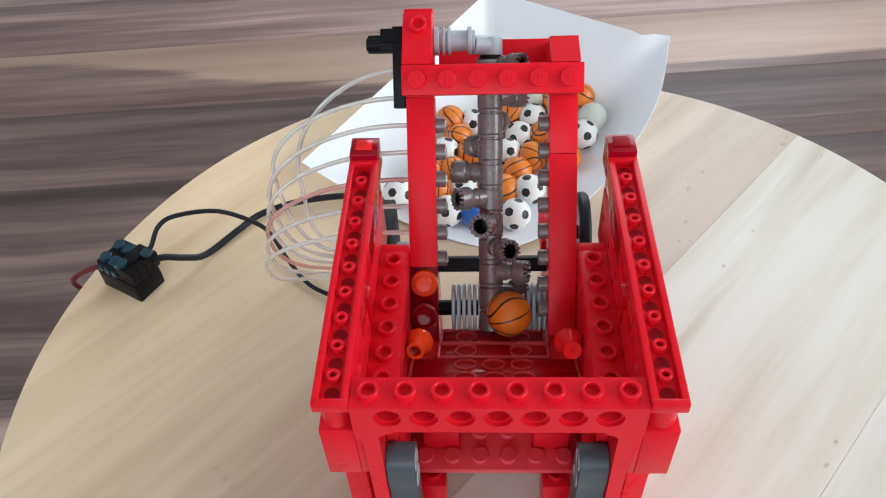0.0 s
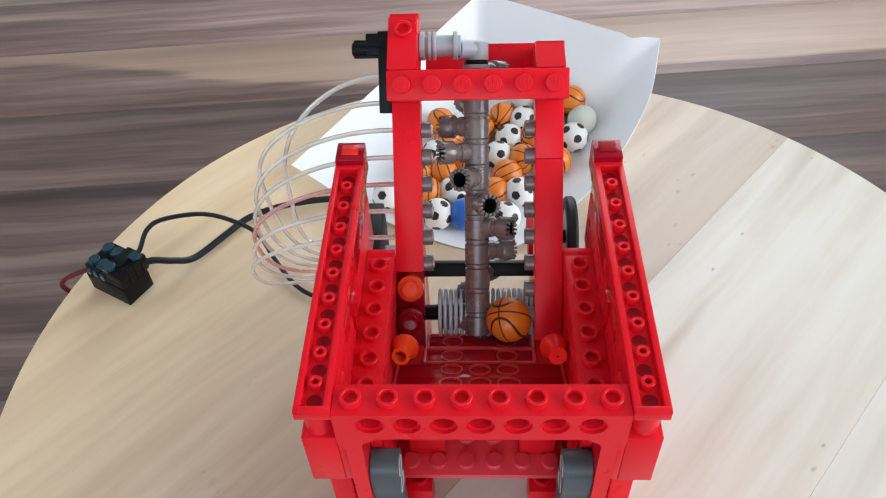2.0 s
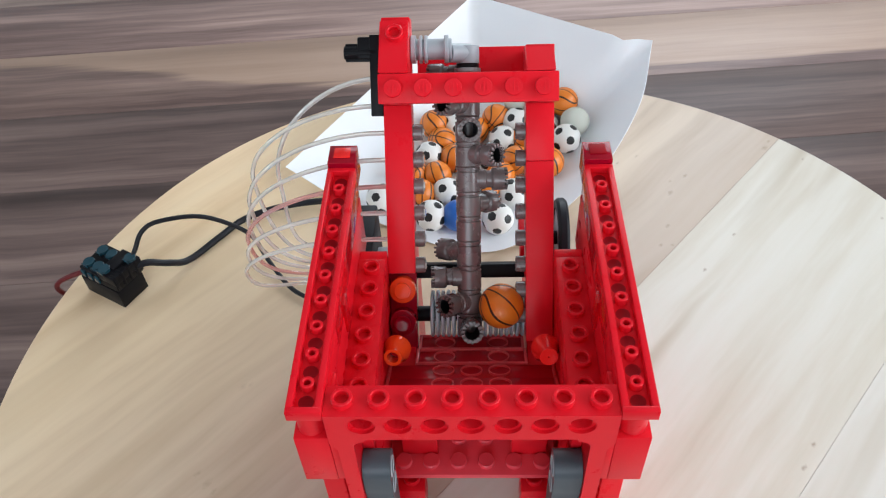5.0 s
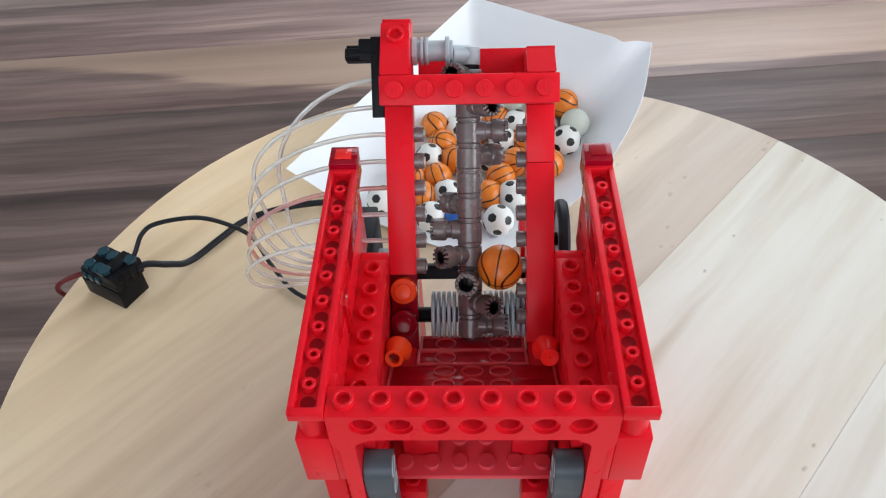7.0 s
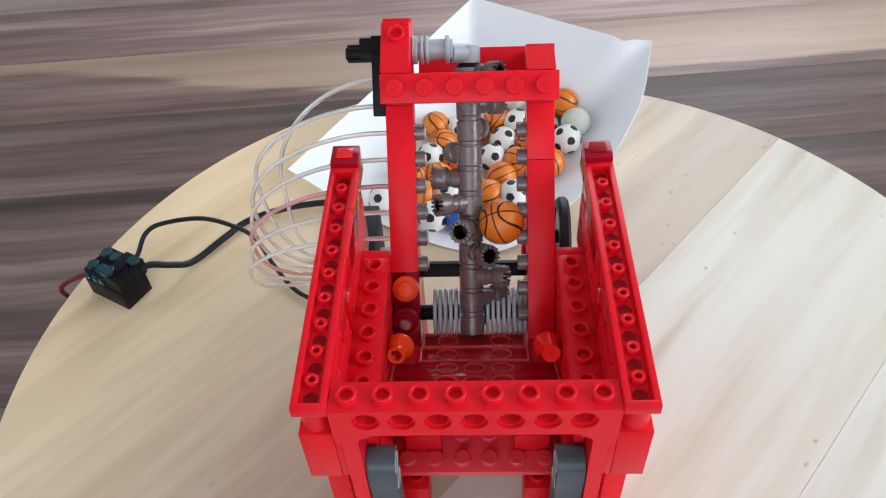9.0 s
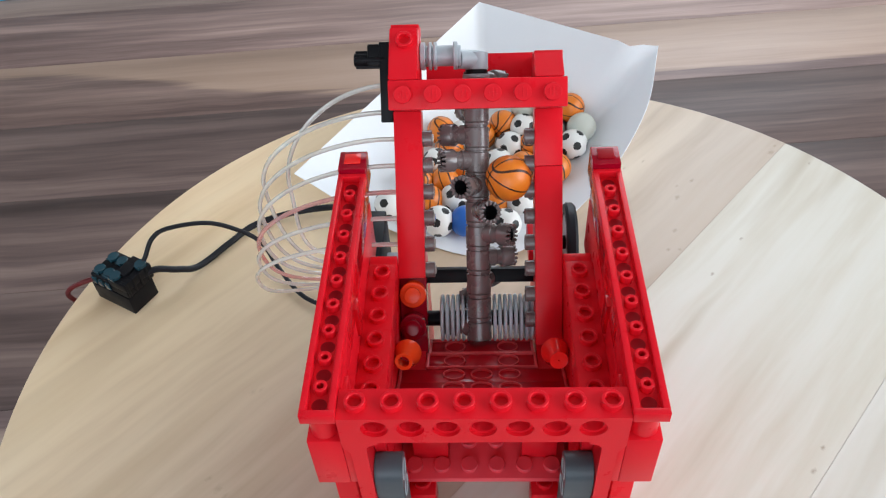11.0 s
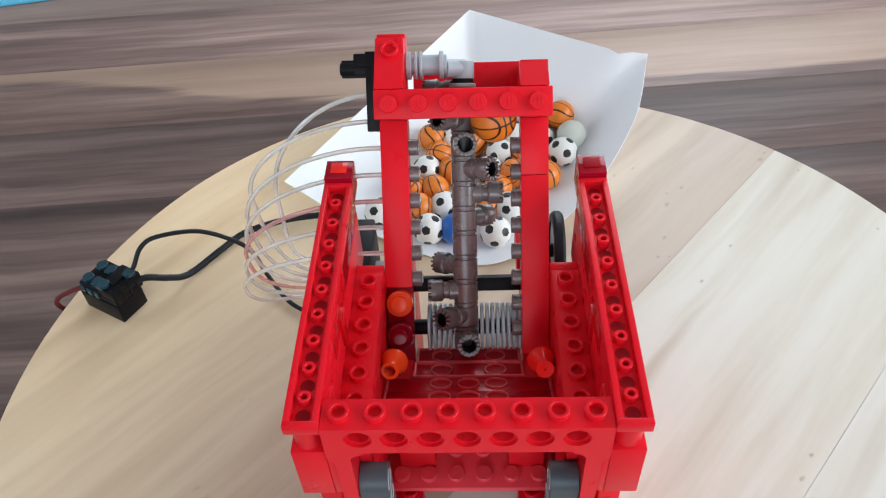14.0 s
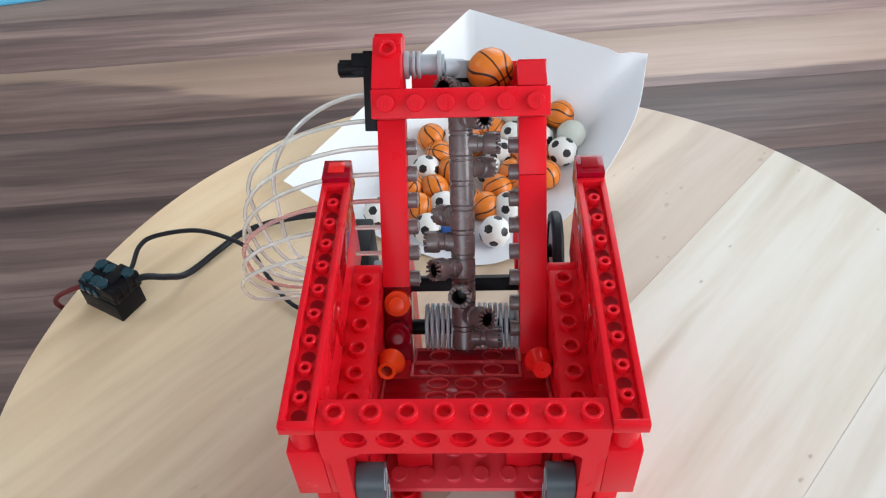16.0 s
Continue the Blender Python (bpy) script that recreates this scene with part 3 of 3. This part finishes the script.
    # sloped end pieces above the bar
    for x, top, h1 in ((-20, 174.6, 7.9), (19.3, 167.0, 9.5)):
        bm = bmesh.new()
        prof = [(3.3, 160.2), (15.8, 160.2), (h1, top), (3.3, top)]
        l = [bm.verts.new(up(x - 3.9, n, s)) for n, s in prof]
        r = [bm.verts.new(up(x + 3.9, n, s)) for n, s in prof]
        bm.faces.new(l), bm.faces.new(r[::-1])
        for j in range(4):
            bm.faces.new((l[j], r[j], r[(j + 1) % 4], l[(j + 1) % 4]))
        bmesh.ops.bevel(bm, geom=bm.edges[:], offset=0.25, segments=2, affect="EDGES")
        if x < 0:
            stud(bm, up(x + 0.3, 9.8, 170.6), (0, -0.88, 0.477))
        part("slope_brick", bm, RED, lift, "", TOWER)
    # pins through the pillars
    for side, count in ((-1, 6), (1, 8)):
        for k in range(count):
            bm = bmesh.new()
            s = 144.2 - 7.75 * k
            tube(bm, up(side * 16.2, -0.8, s), up(side * 13.3, -0.8, s), 2.35, 1.5)
            rod(bm, up(side * 16.2, -0.8, s), up(side * 13.9, -0.8, s), 1.55)
            pin = part("pin", bm, DARKGREY, lift, "dark grey pin end", TOWER)
            if side < 0:
                bm = bmesh.new()
                rod(bm, up(-14, -0.8, s), up(-12.9, -0.8, s), 1.35, 14)
                part("fibre_end", bm, FIBRE, pin, "clear fibre end")
    # outlet trough behind the top
    bm = bmesh.new()
    box(bm, -15.8, 24, 22, 24, 158, 169.6, 0.25), box(bm, 17, 24, 4.9, 22, 158, 168, 0.25), box(bm, -15.8, 17, 12, 23, 154, 156, 0.25)
    part("outlet_trough", bm, RED, lift, "", TOWER)
    # light grey elbow that holds the screw's upper end
    bm = bmesh.new()
    rod(bm, up(-16, 1, 167.3), up(-4.5, 1, 167.3), 2.9)
    elbow = part("elbow_tube", bm, LIGHTGREY, lift, "light grey ribbed elbow tube", TOWER)
    for x, wide, r in ((-16, 1.5, 3.9), (-13.6, 0.9, 3.9), (-12.2, 0.9, 3.9), (-6.6, 1.2, 3.9)):
        bm = bmesh.new()
        rod(bm, up(x, 1, 167.3), up(x + wide, 1, 167.3), r)
        part("rib", bm, LIGHTGREY, elbow)
    bm = bmesh.new()
    rod(bm, up(-5.4, 0.4, 166.3), up(0.5, -3, 166.3), 2.7)
    part("branch", bm, LIGHTGREY, elbow)
    bm = bmesh.new()
    tube(bm, up(-0.1, -3.0, 163.5), up(-0.1, -3.0, 168.4), 3.3, 2.3)
    part("socket", bm, LIGHTGREY, elbow)
    bm = bmesh.new()
    rod(bm, up(-0.3, -3.6, 161.0), up(-0.3, -3.6, 162.2), 3.9)
    part("collar", bm, LIGHTGREY, elbow)
    bm = bmesh.new()
    rod(bm, up(-0.2, -3.3, 162.2), up(-0.2, -3.3, 163.6), 3.2)
    part("elbow_axle", bm, BLACK, lift, "", TOWER)
    # black bracket on the left of the tower
    bm = bmesh.new()
    box(bm, -27.6, -24.1, -2.5, 6, 149, 171.5, 0.3), box(bm, -31, -26, -2.2, 4, 165, 171, 0.5)
    rod(bm, up(-30, 0, 166.8), up(-35, 0, 166.8), 1.9)
    for a in range(4):
        d = Vector((0, math.cos(a * math.pi / 2), math.sin(a * math.pi / 2))) * 2.5
        box(bm, -34.6, -26, d.y * 0.72 - 0.7, d.y * 0.72 + 0.7, 166.8 + d.z * 0.72 - 0.7, 166.8 + d.z * 0.72 + 0.7, 0.25)
    part("bracket", bm, BLACK, lift, "black gear bracket with an axle stub", TOWER)
    # axles and the ribbed drum at the foot
    bm = bmesh.new()
    box(bm, -24, 24, 9, 13.5, 99.5, 104, 0.8)
    part("cross_axle", bm, BLACK, lift, "black axle", TOWER)
    for k in range(18):
        x = -12.4 + 1.62 * k
        bm = bmesh.new()
        lathe(bm, [(1.5, 0), (6.9, 0), (7.4, 0.25), (7.4, 0.85), (6.9, 1.1), (1.5, 1.1)], along(up(x, -11, 88), up(x + 1, -11, 88)), 36)
        part("drum_disc", bm, DISCGREY, lift, "", TOWER)
    bm = bmesh.new()
    rod(bm, up(-20, -11, 88), up(22, -11, 88), 2.4)
    part("drum_axle", bm, BLACK, lift, "", TOWER)
    # dark tyre on a pulley behind the tower, with its axle and bearing
    bm = bmesh.new()
    box(bm, 16.2, 24, 84, 100, 62.1, 70, 0.3)
    part("bearing_block", bm, RED, lift)
    bm = bmesh.new()
    rod(bm, (23.5, 92, 66), (32, 92, 66), 2.3)
    part("pulley_axle", bm, BLACK, lift)
    bm = bmesh.new()
    lathe(bm, [(10, -1.8), (12.5, -1.8), (13.3, -0.9), (13.3, 0.9), (12.5, 1.8), (10, 1.8)], along((30, 92, 66), (31, 92, 66)), 40)
    part("tyre", bm, RUBBER, lift, "black rubber tyre")
    bm = bmesh.new()
    lathe(bm, [(2, -1.2), (10.1, -1.2), (10.1, 1.2), (2, 1.2)], along((30, 92, 66), (31, 92, 66)), 40)
    part("pulley", bm, LIGHTGREY, lift)
    # light box for the fibres
    bm = bmesh.new()
    box(bm, -47, -34.5, 92, 120, 30, 56, 0.8)
    part("light_box", bm, BLACK, lift, "black light box for the clear fibres")
    bm = bmesh.new()
    box(bm, -34.4, -24.1, 94, 108, 30, 46, 0.6)
    part("light_box_end", bm, LIGHTGREY, lift)


SCREW_X, SCREW_N, SCREW_LOW, PITCH = -0.4, -4.5, 101.05, 7.3


def screw():
    """The turning screw: a stacked core with toothed nozzles, each turned on from the one below."""
    bm = bmesh.new()
    profile, s = [], SCREW_LOW - 2.5 * PITCH
    profile.append((1.5, s))
    for k in range(11):
        b = s + k * PITCH
        profile += [(3.3, b + 0.1), (3.65, b + 0.35), (3.65, b + PITCH - 1.5), (3.2, b + PITCH - 1.3), (3.2, b + PITCH - 0.9), (3.6, b + PITCH - 0.75), (3.6, b + PITCH - 0.1)]
    profile.append((1.5, s + 11 * PITCH))
    lathe(bm, profile, None, 28, False)
    core = part("screw", bm, DARKGREY, lift, "dark grey screw of stacked pipe joints", TOWER @ Matrix.Translation(Vector(up(SCREW_X, SCREW_N, 0)) * 0.001))
    b = bmesh.new()
    lathe(b, [(2.9, 2.4), (2.9, 5.0), (2.55, 5.3), (2.55, 6.7), (3.15, 7.0), (3.4, 7.4), (3.3, 10.5), (2.2, 10.5), (1.9, 3.4), (0.3, 3.2), (0.3, 2.4)], None, 28)
    b.faces.ensure_lookup_table()
    # the bore's faces are black: shade inside the grey nozzle, put into the colour
    for f in b.faces:
        c = f.calc_center_median()
        f.material_index = 1 if c.z > 3 and math.hypot(c.x, c.y) < 2.12 else 0
    for k in range(14):
        t = Matrix.Rotation(2 * math.pi * k / 14, 4, "Z")
        box(b, 2.15, 3.3, -0.32, 0.32, 10.4, 11.5, 0.1, t)
    shared = mesh_of("nozzle", b, [DARKGREY, BLACK])
    for k in range(-2, 9):
        a = -45 * k - (18 if k == 8 else 0)
        ob = new("nozzle", shared)
        ob.parent = core
        ob.matrix_basis = Matrix.Translation((0, 0, (SCREW_LOW + PITCH * k - (-1.0 if k == 8 else 0)) * 0.001)) @ Matrix.Rotation(radians(a), 4, "Z") @ Matrix.Rotation(radians(90), 4, "Y")
    return core


def fibres():
    """Clear light fibres that leave the pillar's holes, bow out to the side and run back down into the light box."""
    bows = [(-62, 99, 86), (-69, 95, 90), (-71, 91, 82), (-72, 88, 76), (-73, 86, 70), (-74, 85, 64), (-75, 82, 59)]
    ends = [(-53, 100, 54), (-53, 100, 49), (-54, 100, 46), (-54, 100, 43), (-55, 100, 40), (-56, 100, 37), (-57, 100, 35)]
    for k, (middle, end) in enumerate(zip(bows, ends)):
        p = TOWER @ Vector(up(-24.2, -0.8, 159.7 - 7.75 * k))
        m, q = Vector(middle), Vector(end)
        # two quarter rounds: out to the side and down, then back in
        out, drop, back, fall = (m.x - p.x) * 0.5, (p.z - m.z) * 0.52, (m.y - p.y) * 0.5, max((m.z - q.z) * 0.55, 9)
        pts = []
        for a, b, c, d in ((p, p + Vector((out, 0, 0.5)), m + Vector((0, -back, drop)), m), (m, m + Vector((0, back * 0.6, -fall)), q + Vector((-11, -3, 4)), q)):
            pts += [a * (1 - t) ** 3 + b * 3 * t * (1 - t) ** 2 + c * 3 * t * t * (1 - t) + d * t ** 3 for t in (j / 24 for j in range(24))]
        bm = bmesh.new()
        sweep(bm, pts + [q, q + Vector((14, 4, -3))], 0.7, 10)
        # the red light that runs through the fibres is put into one fibre's colour
        part("fibre", bm, PINKFIBRE if k == 4 else FIBRE, lift, "clear plastic light fibre coloured as if lit red" if k == 4 else "clear plastic light fibre")


hopper()
tower()
turning = screw()
fibres()


# ---- balls ----
BALL_R = 6.7


def ball_mesh(spotted, r=BALL_R):
    bm = bmesh.new()
    bmesh.ops.create_icosphere(bm, subdivisions=5, radius=r)
    if spotted:
        g = (1 + 5 ** 0.5) / 2
        spots = [Vector(v).normalized() for a in (-1, 1) for b in (-g, g) for v in ((0, a, b), (a, b, 0), (b, 0, a))]
        for f in bm.faces:
            d = f.calc_center_median().normalized()
            f.material_index = 1 if max(d.dot(v) for v in spots) > math.cos(radians(16)) else 0
    me = mesh_of("ball", bm, [WHITEBALL, BLACKSPOT] if spotted else ORANGEBALL)
    return me


PILE_R = 7.15
SOCCER, BASKET, RIDER = ball_mesh(True, PILE_R), ball_mesh(False, PILE_R), ball_mesh(False)


def ball(spotted, m, where, group="", mesh=None):
    ob = new("soccer_ball" if spotted else "basketball", mesh or (SOCCER if spotted else BASKET))
    ob.matrix_basis = m
    return tagged(ob, "small %s plastic toy ball %s" % ("white soccer" if spotted else "orange basketball", where) if not spotted else "small white toy soccer ball with black spots " + where, "ball", group)


lifted = ball(False, pose(0, 0, 0), "riding on the lift's screw", "", RIDER)


# ---- paper bin ----
def paper_rim():
    """The sheet's edge: a left corner, the folded peak, a notched right corner and a round front."""
    left, peak, notch, right = (Vector(v) for v in ((-89, 196, 10), (2, 283, 50), (73, 243, 48), (88, 243, 46)))
    line = [left.lerp(peak, k / 24) for k in range(24)] + [peak.lerp(notch, k / 18) for k in range(18)] + [notch + Vector((0.6, -1.6, -0.6)), notch.lerp(right, 0.5)]
    return line + curve([right, (77.5, 207, 32), (51.5, 175, 11), (11, 147, 1.5), (-37, 162, 2), left], 12)[:-1]


PAPER_MIDDLE, PAPER_RIM = Vector((2, 200, 0.6)), paper_rim()


def paper_height(x, y):
    """How high the sheet lies over the table."""
    d = Vector((x, y)) - PAPER_MIDDLE.xy
    best = min(PAPER_RIM, key=lambda p: -d.normalized().dot((p.xy - PAPER_MIDDLE.xy).normalized()) if d.length else 0)
    f = min(1.0, d.length / (best.xy - PAPER_MIDDLE.xy).length)
    return 0.6 + max(best.z - 0.6, 0) * f ** 3


def paper_bin():
    """A sheet of paper bent into a scoop: flat where the balls lie, its back folded up in two walls."""
    bm = bmesh.new()
    rings, m = 18, len(PAPER_RIM)
    grid = []
    for r in range(1, rings + 1):
        f = r / rings
        row = []
        for p in PAPER_RIM:
            q = PAPER_MIDDLE.lerp(p, f)
            row.append(bm.verts.new((q.x, q.y, 0.6 + max(p.z - 0.6, 0) * f ** 3)))
        grid.append(row)
    hub = bm.verts.new(PAPER_MIDDLE)
    for k in range(m):
        bm.faces.new((hub, grid[0][k], grid[0][(k + 1) % m]))
        for a, b in zip(grid, grid[1:]):
            bm.faces.new((a[k], b[k], b[(k + 1) % m], a[(k + 1) % m]))
    inner = [v for row in grid[9:-1] for j, v in enumerate(row) if j != 24]
    for _ in range(10):
        bmesh.ops.smooth_vert(bm, verts=inner, factor=0.5, use_axis_x=True, use_axis_y=True, use_axis_z=True)
    bmesh.ops.recalc_face_normals(bm, faces=bm.faces)
    bmesh.ops.solidify(bm, geom=bm.faces[:], thickness=0.25)
    flat = mesh_of("paper_bin", bm, PAPER, True, 75)
    tagged(new("paper_bin", flat), "sheet of white paper bent into a scoop holding balls", "paper")


paper_bin()
# x, y and kind: 0 orange basketball, 1 soccer ball, 2 plain white, 3 blue
PILE = [
    (-18, 224, 0), (-14, 214, 0), (-20, 204, 1), (-8, 203, 0), (-16, 190, 0), (-7, 224, 1), (-23, 177, 0), (-18, 163, 1), (-11, 178, 1), (-27, 191, 0), (13, 229, 0),
    (23, 225, 1), (16, 215, 1), (10, 203, 1), (22, 200, 0), (27, 214, 0), (14, 189, 0), (8, 177, 0), (19, 176, 1), (12, 160, 1), (46, 229, 0),
    (46, 209, 1), (51, 219, 2), (35, 231, 0), (34, 210, 0), (37, 195, 0), (24, 236, 2), (36, 221, 1), (-41, 173, 1), (-6, 163, 3), (2, 223, 0), (1, 180, 0),
]
rng = random.Random(4)
PLAIN, BLUEBALL = SOCCER.copy(), SOCCER.copy()
for me, material in ((PLAIN, plastic("off_white_plastic", (0.60, 0.63, 0.56), 0.4)), (BLUEBALL, BLUE)):
    me.materials.clear()
    me.materials.append(material)
    me.polygons.foreach_set("material_index", [0] * len(me.polygons))
for x, y, kind in PILE:
    turn = Euler([rng.uniform(0, 6.28) for _ in range(3)]).to_matrix().to_4x4()
    at = Matrix.Translation((x / 1000, y / 1000, (PILE_R + 0.4 + paper_height(x, y)) / 1000)) @ turn
    if kind < 2:
        ball(kind == 1, at, "in the paper bin", "balls in the paper bin")
    else:
        ob = new("toy_ball", PLAIN if kind == 2 else BLUEBALL)
        ob.matrix_basis = at
        tagged(ob, "small plain %s plastic toy ball in the paper bin" % ("white" if kind == 2 else "blue"), "ball", "balls in the paper bin")


# ---- plug block and cables on the table ----
def plug_block():
    """Two stacked plug bricks: a smooth lower one, a studded upper one with contact slots."""
    block = thing("plug_block", pose(-0.1470, 0.1172, 0, 0, 0, -28.5), "black electric plug block with studs and cables", "connector")
    bm = bmesh.new()
    box(bm, -22, 0, 0, 14, 0.2, 9.7, 0.4)
    part("lower_brick", bm, BLACK, block)
    bm = bmesh.new()
    box(bm, -20.6, 0.2, 0.4, 15.4, 9.8, 15.8, 0.6)
    box(bm, -9.5, 0.6, 0.2, 15.6, 13.5, 18.0, 0.7)
    box(bm, -8, -2.5, 4, 11, 17.6, 19.4, 0.6)
    upper = part("upper_brick", bm, BLACK, block)
    for x, y, z in ((-17.6, 3.9, 15.8), (-17.6, 11.6, 15.8), (-12.2, 3.9, 15.8), (-12.2, 11.6, 15.8), (-6.6, 2.8, 18.0), (-1.8, 12.6, 18.0)):
        bm = bmesh.new()
        stud(bm, (x, y, z - 0.1), (0, 0, 1), False)
        box(bm, x - 1.6, x + 1.6, y - 2.75, y - 2.35, z, z + 1.7, 0.1)
        part("stud", bm, TEAL, upper, "metal-lined stud with a bluish sky reflection in its colour")
    for x in (-18.5, -14.5, -10.5):
        bm = bmesh.new()
        box(bm, x - 1.2, x + 1.2, -0.5, 0.5, 11.2, 14.6, 0.2)
        part("contact", bm, TEAL, upper, "metal contact with a bluish sky reflection in its colour")
    for y in (1.6, 5.0, 8.6, 12.2):
        bm = bmesh.new()
        box(bm, -2.6, 0.9, y - 0.6, y + 0.6, 10.6, 18.3, 0.3)
        part("ridge", bm, BLACK, upper)


def cable(points, label, material=RUBBER, r=1.3):
    bm = bmesh.new()
    sweep(bm, curve(points), r, 10)
    solid("cable", bm, material, None, label, "cable", "cables of the plug block")


plug_block()
cable([(-144, 126.5, 13.5), (-138, 131, 13.5), (-131, 135.5, 8.5), (-125, 143, 2.4), (-114, 158, 2), (-105, 169, 2), (-88, 176, 3), (-67, 174, 8), (-54, 150, 28), (-50, 122, 44)], "black double cable from the plug block to the lift", RUBBER, 1.5)
cable([(-143, 127, 17), (-141, 132, 20), (-137, 136, 27), (-130, 139, 30), (-116, 146, 26), (-105, 151, 16), (-97, 151, 8), (-89, 141, 3), (-78, 127, 2), (-68, 120, 2), (-50, 112, 2)], "black looping cable from the plug block", RUBBER, 1.0)
cable([(-162, 130, 11), (-169, 126.5, 11), (-175.5, 126.5, 7.5), (-180, 128.5, 2), (-182, 131, -4), (-180.5, 134, -12), (-172, 138, -24), (-160, 140, -30)], "dark red cable hanging over the table edge", REDRUBBER, 1.1)


# ---- floor boards ----
def floor():
    bm = bmesh.new()
    box(bm, -2500, 2500, -2500, 2500, FLOOR_Z * 1000 - 60, FLOOR_Z * 1000 - 12, 0)
    ground = solid("floor", bm, DARKGREY, None, "brown walnut plank floor", "floor", "", "structure")
    # planks run slightly askew and end under the walls
    c, d, reach = math.cos(radians(4.9)), math.sin(radians(4.9)), 2590
    r = random.Random(11)
    for row in range(-21, 11):
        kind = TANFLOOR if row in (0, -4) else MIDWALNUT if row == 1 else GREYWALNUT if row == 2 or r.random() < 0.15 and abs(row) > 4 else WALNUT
        y, flip = row * 170 + 997, row == -4
        lo = max(max((d * w - reach) / c, (-reach - c * w) / d) for w in (y - 85, y + 85))
        hi = min(min((d * w + reach) / c, (reach - c * w) / d) for w in (y - 85, y + 85))
        if hi - lo < 200:
            continue
        lo, hi = (-hi, -lo) if flip else (lo, hi)
        b = bmesh.new()
        box(b, lo, hi, -84.8, 84.8, -12, 0, 0.6)
        ob = new("plank", mesh_of("plank", b, kind))
        ob.parent = ground
        ob.matrix_basis = pose(0, 0, 0, 0, 0, 4.9) @ pose(0, y / 1000, FLOOR_Z, 0, 0, 180 if flip else 0)
    bm = bmesh.new()
    box(bm, -700, 0, 0, 400, 0.5, 6, 1.5)
    solid("floor_mat", bm, plastic("sky_blue_foam", (0.10, 0.42, 0.62), 0.6), pose(-0.77, 1.270, FLOOR_Z, 0, 0, 12.5), "sky-blue mat lying on the plank floor", "mat")


floor()


# ---- what moves ----
def motions():
    axis = Vector(up(SCREW_X, SCREW_N, 0)) * 0.001
    walk(turning, [(t, TOWER @ Matrix.Translation(axis) @ Matrix.Rotation(radians(344 + 40 * t), 4, "Z")) for t in range(17)])
    # the ball: time, across, along the tower; then the way its seams are turned
    rise = [(0, 4.8, 88.6), (0.25, 6.8, 88.6), (0.6, 8.5, 88.4), (1.2, 8.7, 88.4), (3.5, 8.9, 88.4), (4.4, 9.0, 89.2), (6.3, 9.1, 102.3), (7, 8.5, 104.9), (9, 8.7, 117.6), (12.5, 8.6, 142.9), (14.5, 8.5, 154.8), (16, 8.5, 165)]
    turns = [(0, (0.455, 0.376, -0.249, 0.768)), (2, (0.553, 0.471, 0.255, 0.638)), (4, (0.617, 0.412, 0.231, 0.63)), (6.5, (0.969, 0.164, -0.185, 0.018)), (7.5, (0.952, -0.016, 0.179, -0.249)), (9, (0.799, -0.554, -0.179, -0.15)), (12.5, (0.483, -0.51, -0.662, -0.263)), (14, (-0.119, -0.955, -0.265, -0.054)), (16, (-0.042, -0.942, -0.284, -0.172))]

    def between(table, t):
        """The rows before and after a time, and how far it lies between them."""
        for first, second in zip(table, table[1:]):
            if t <= second[0]:
                return first, second, (t - first[0]) / (second[0] - first[0])

    rows = []
    for t in sorted({r[0] for r in rise} | {r[0] for r in turns} | {5.3, 10.7, 13.2}):
        (_, x0, s0), (_, x1, s1), f = between(rise, t)
        place = TOWER @ Vector(up(x0 + (x1 - x0) * f, -0.3, s0 + (s1 - s0) * f))
        (_, q0), (_, q1), f = between(turns, t)
        turn = Quaternion(q0).slerp(Quaternion(q1), f).to_matrix().to_4x4()
        rows.append((t, Matrix.Translation(place * 0.001) @ turn))
    walk(lifted, rows)


motions()
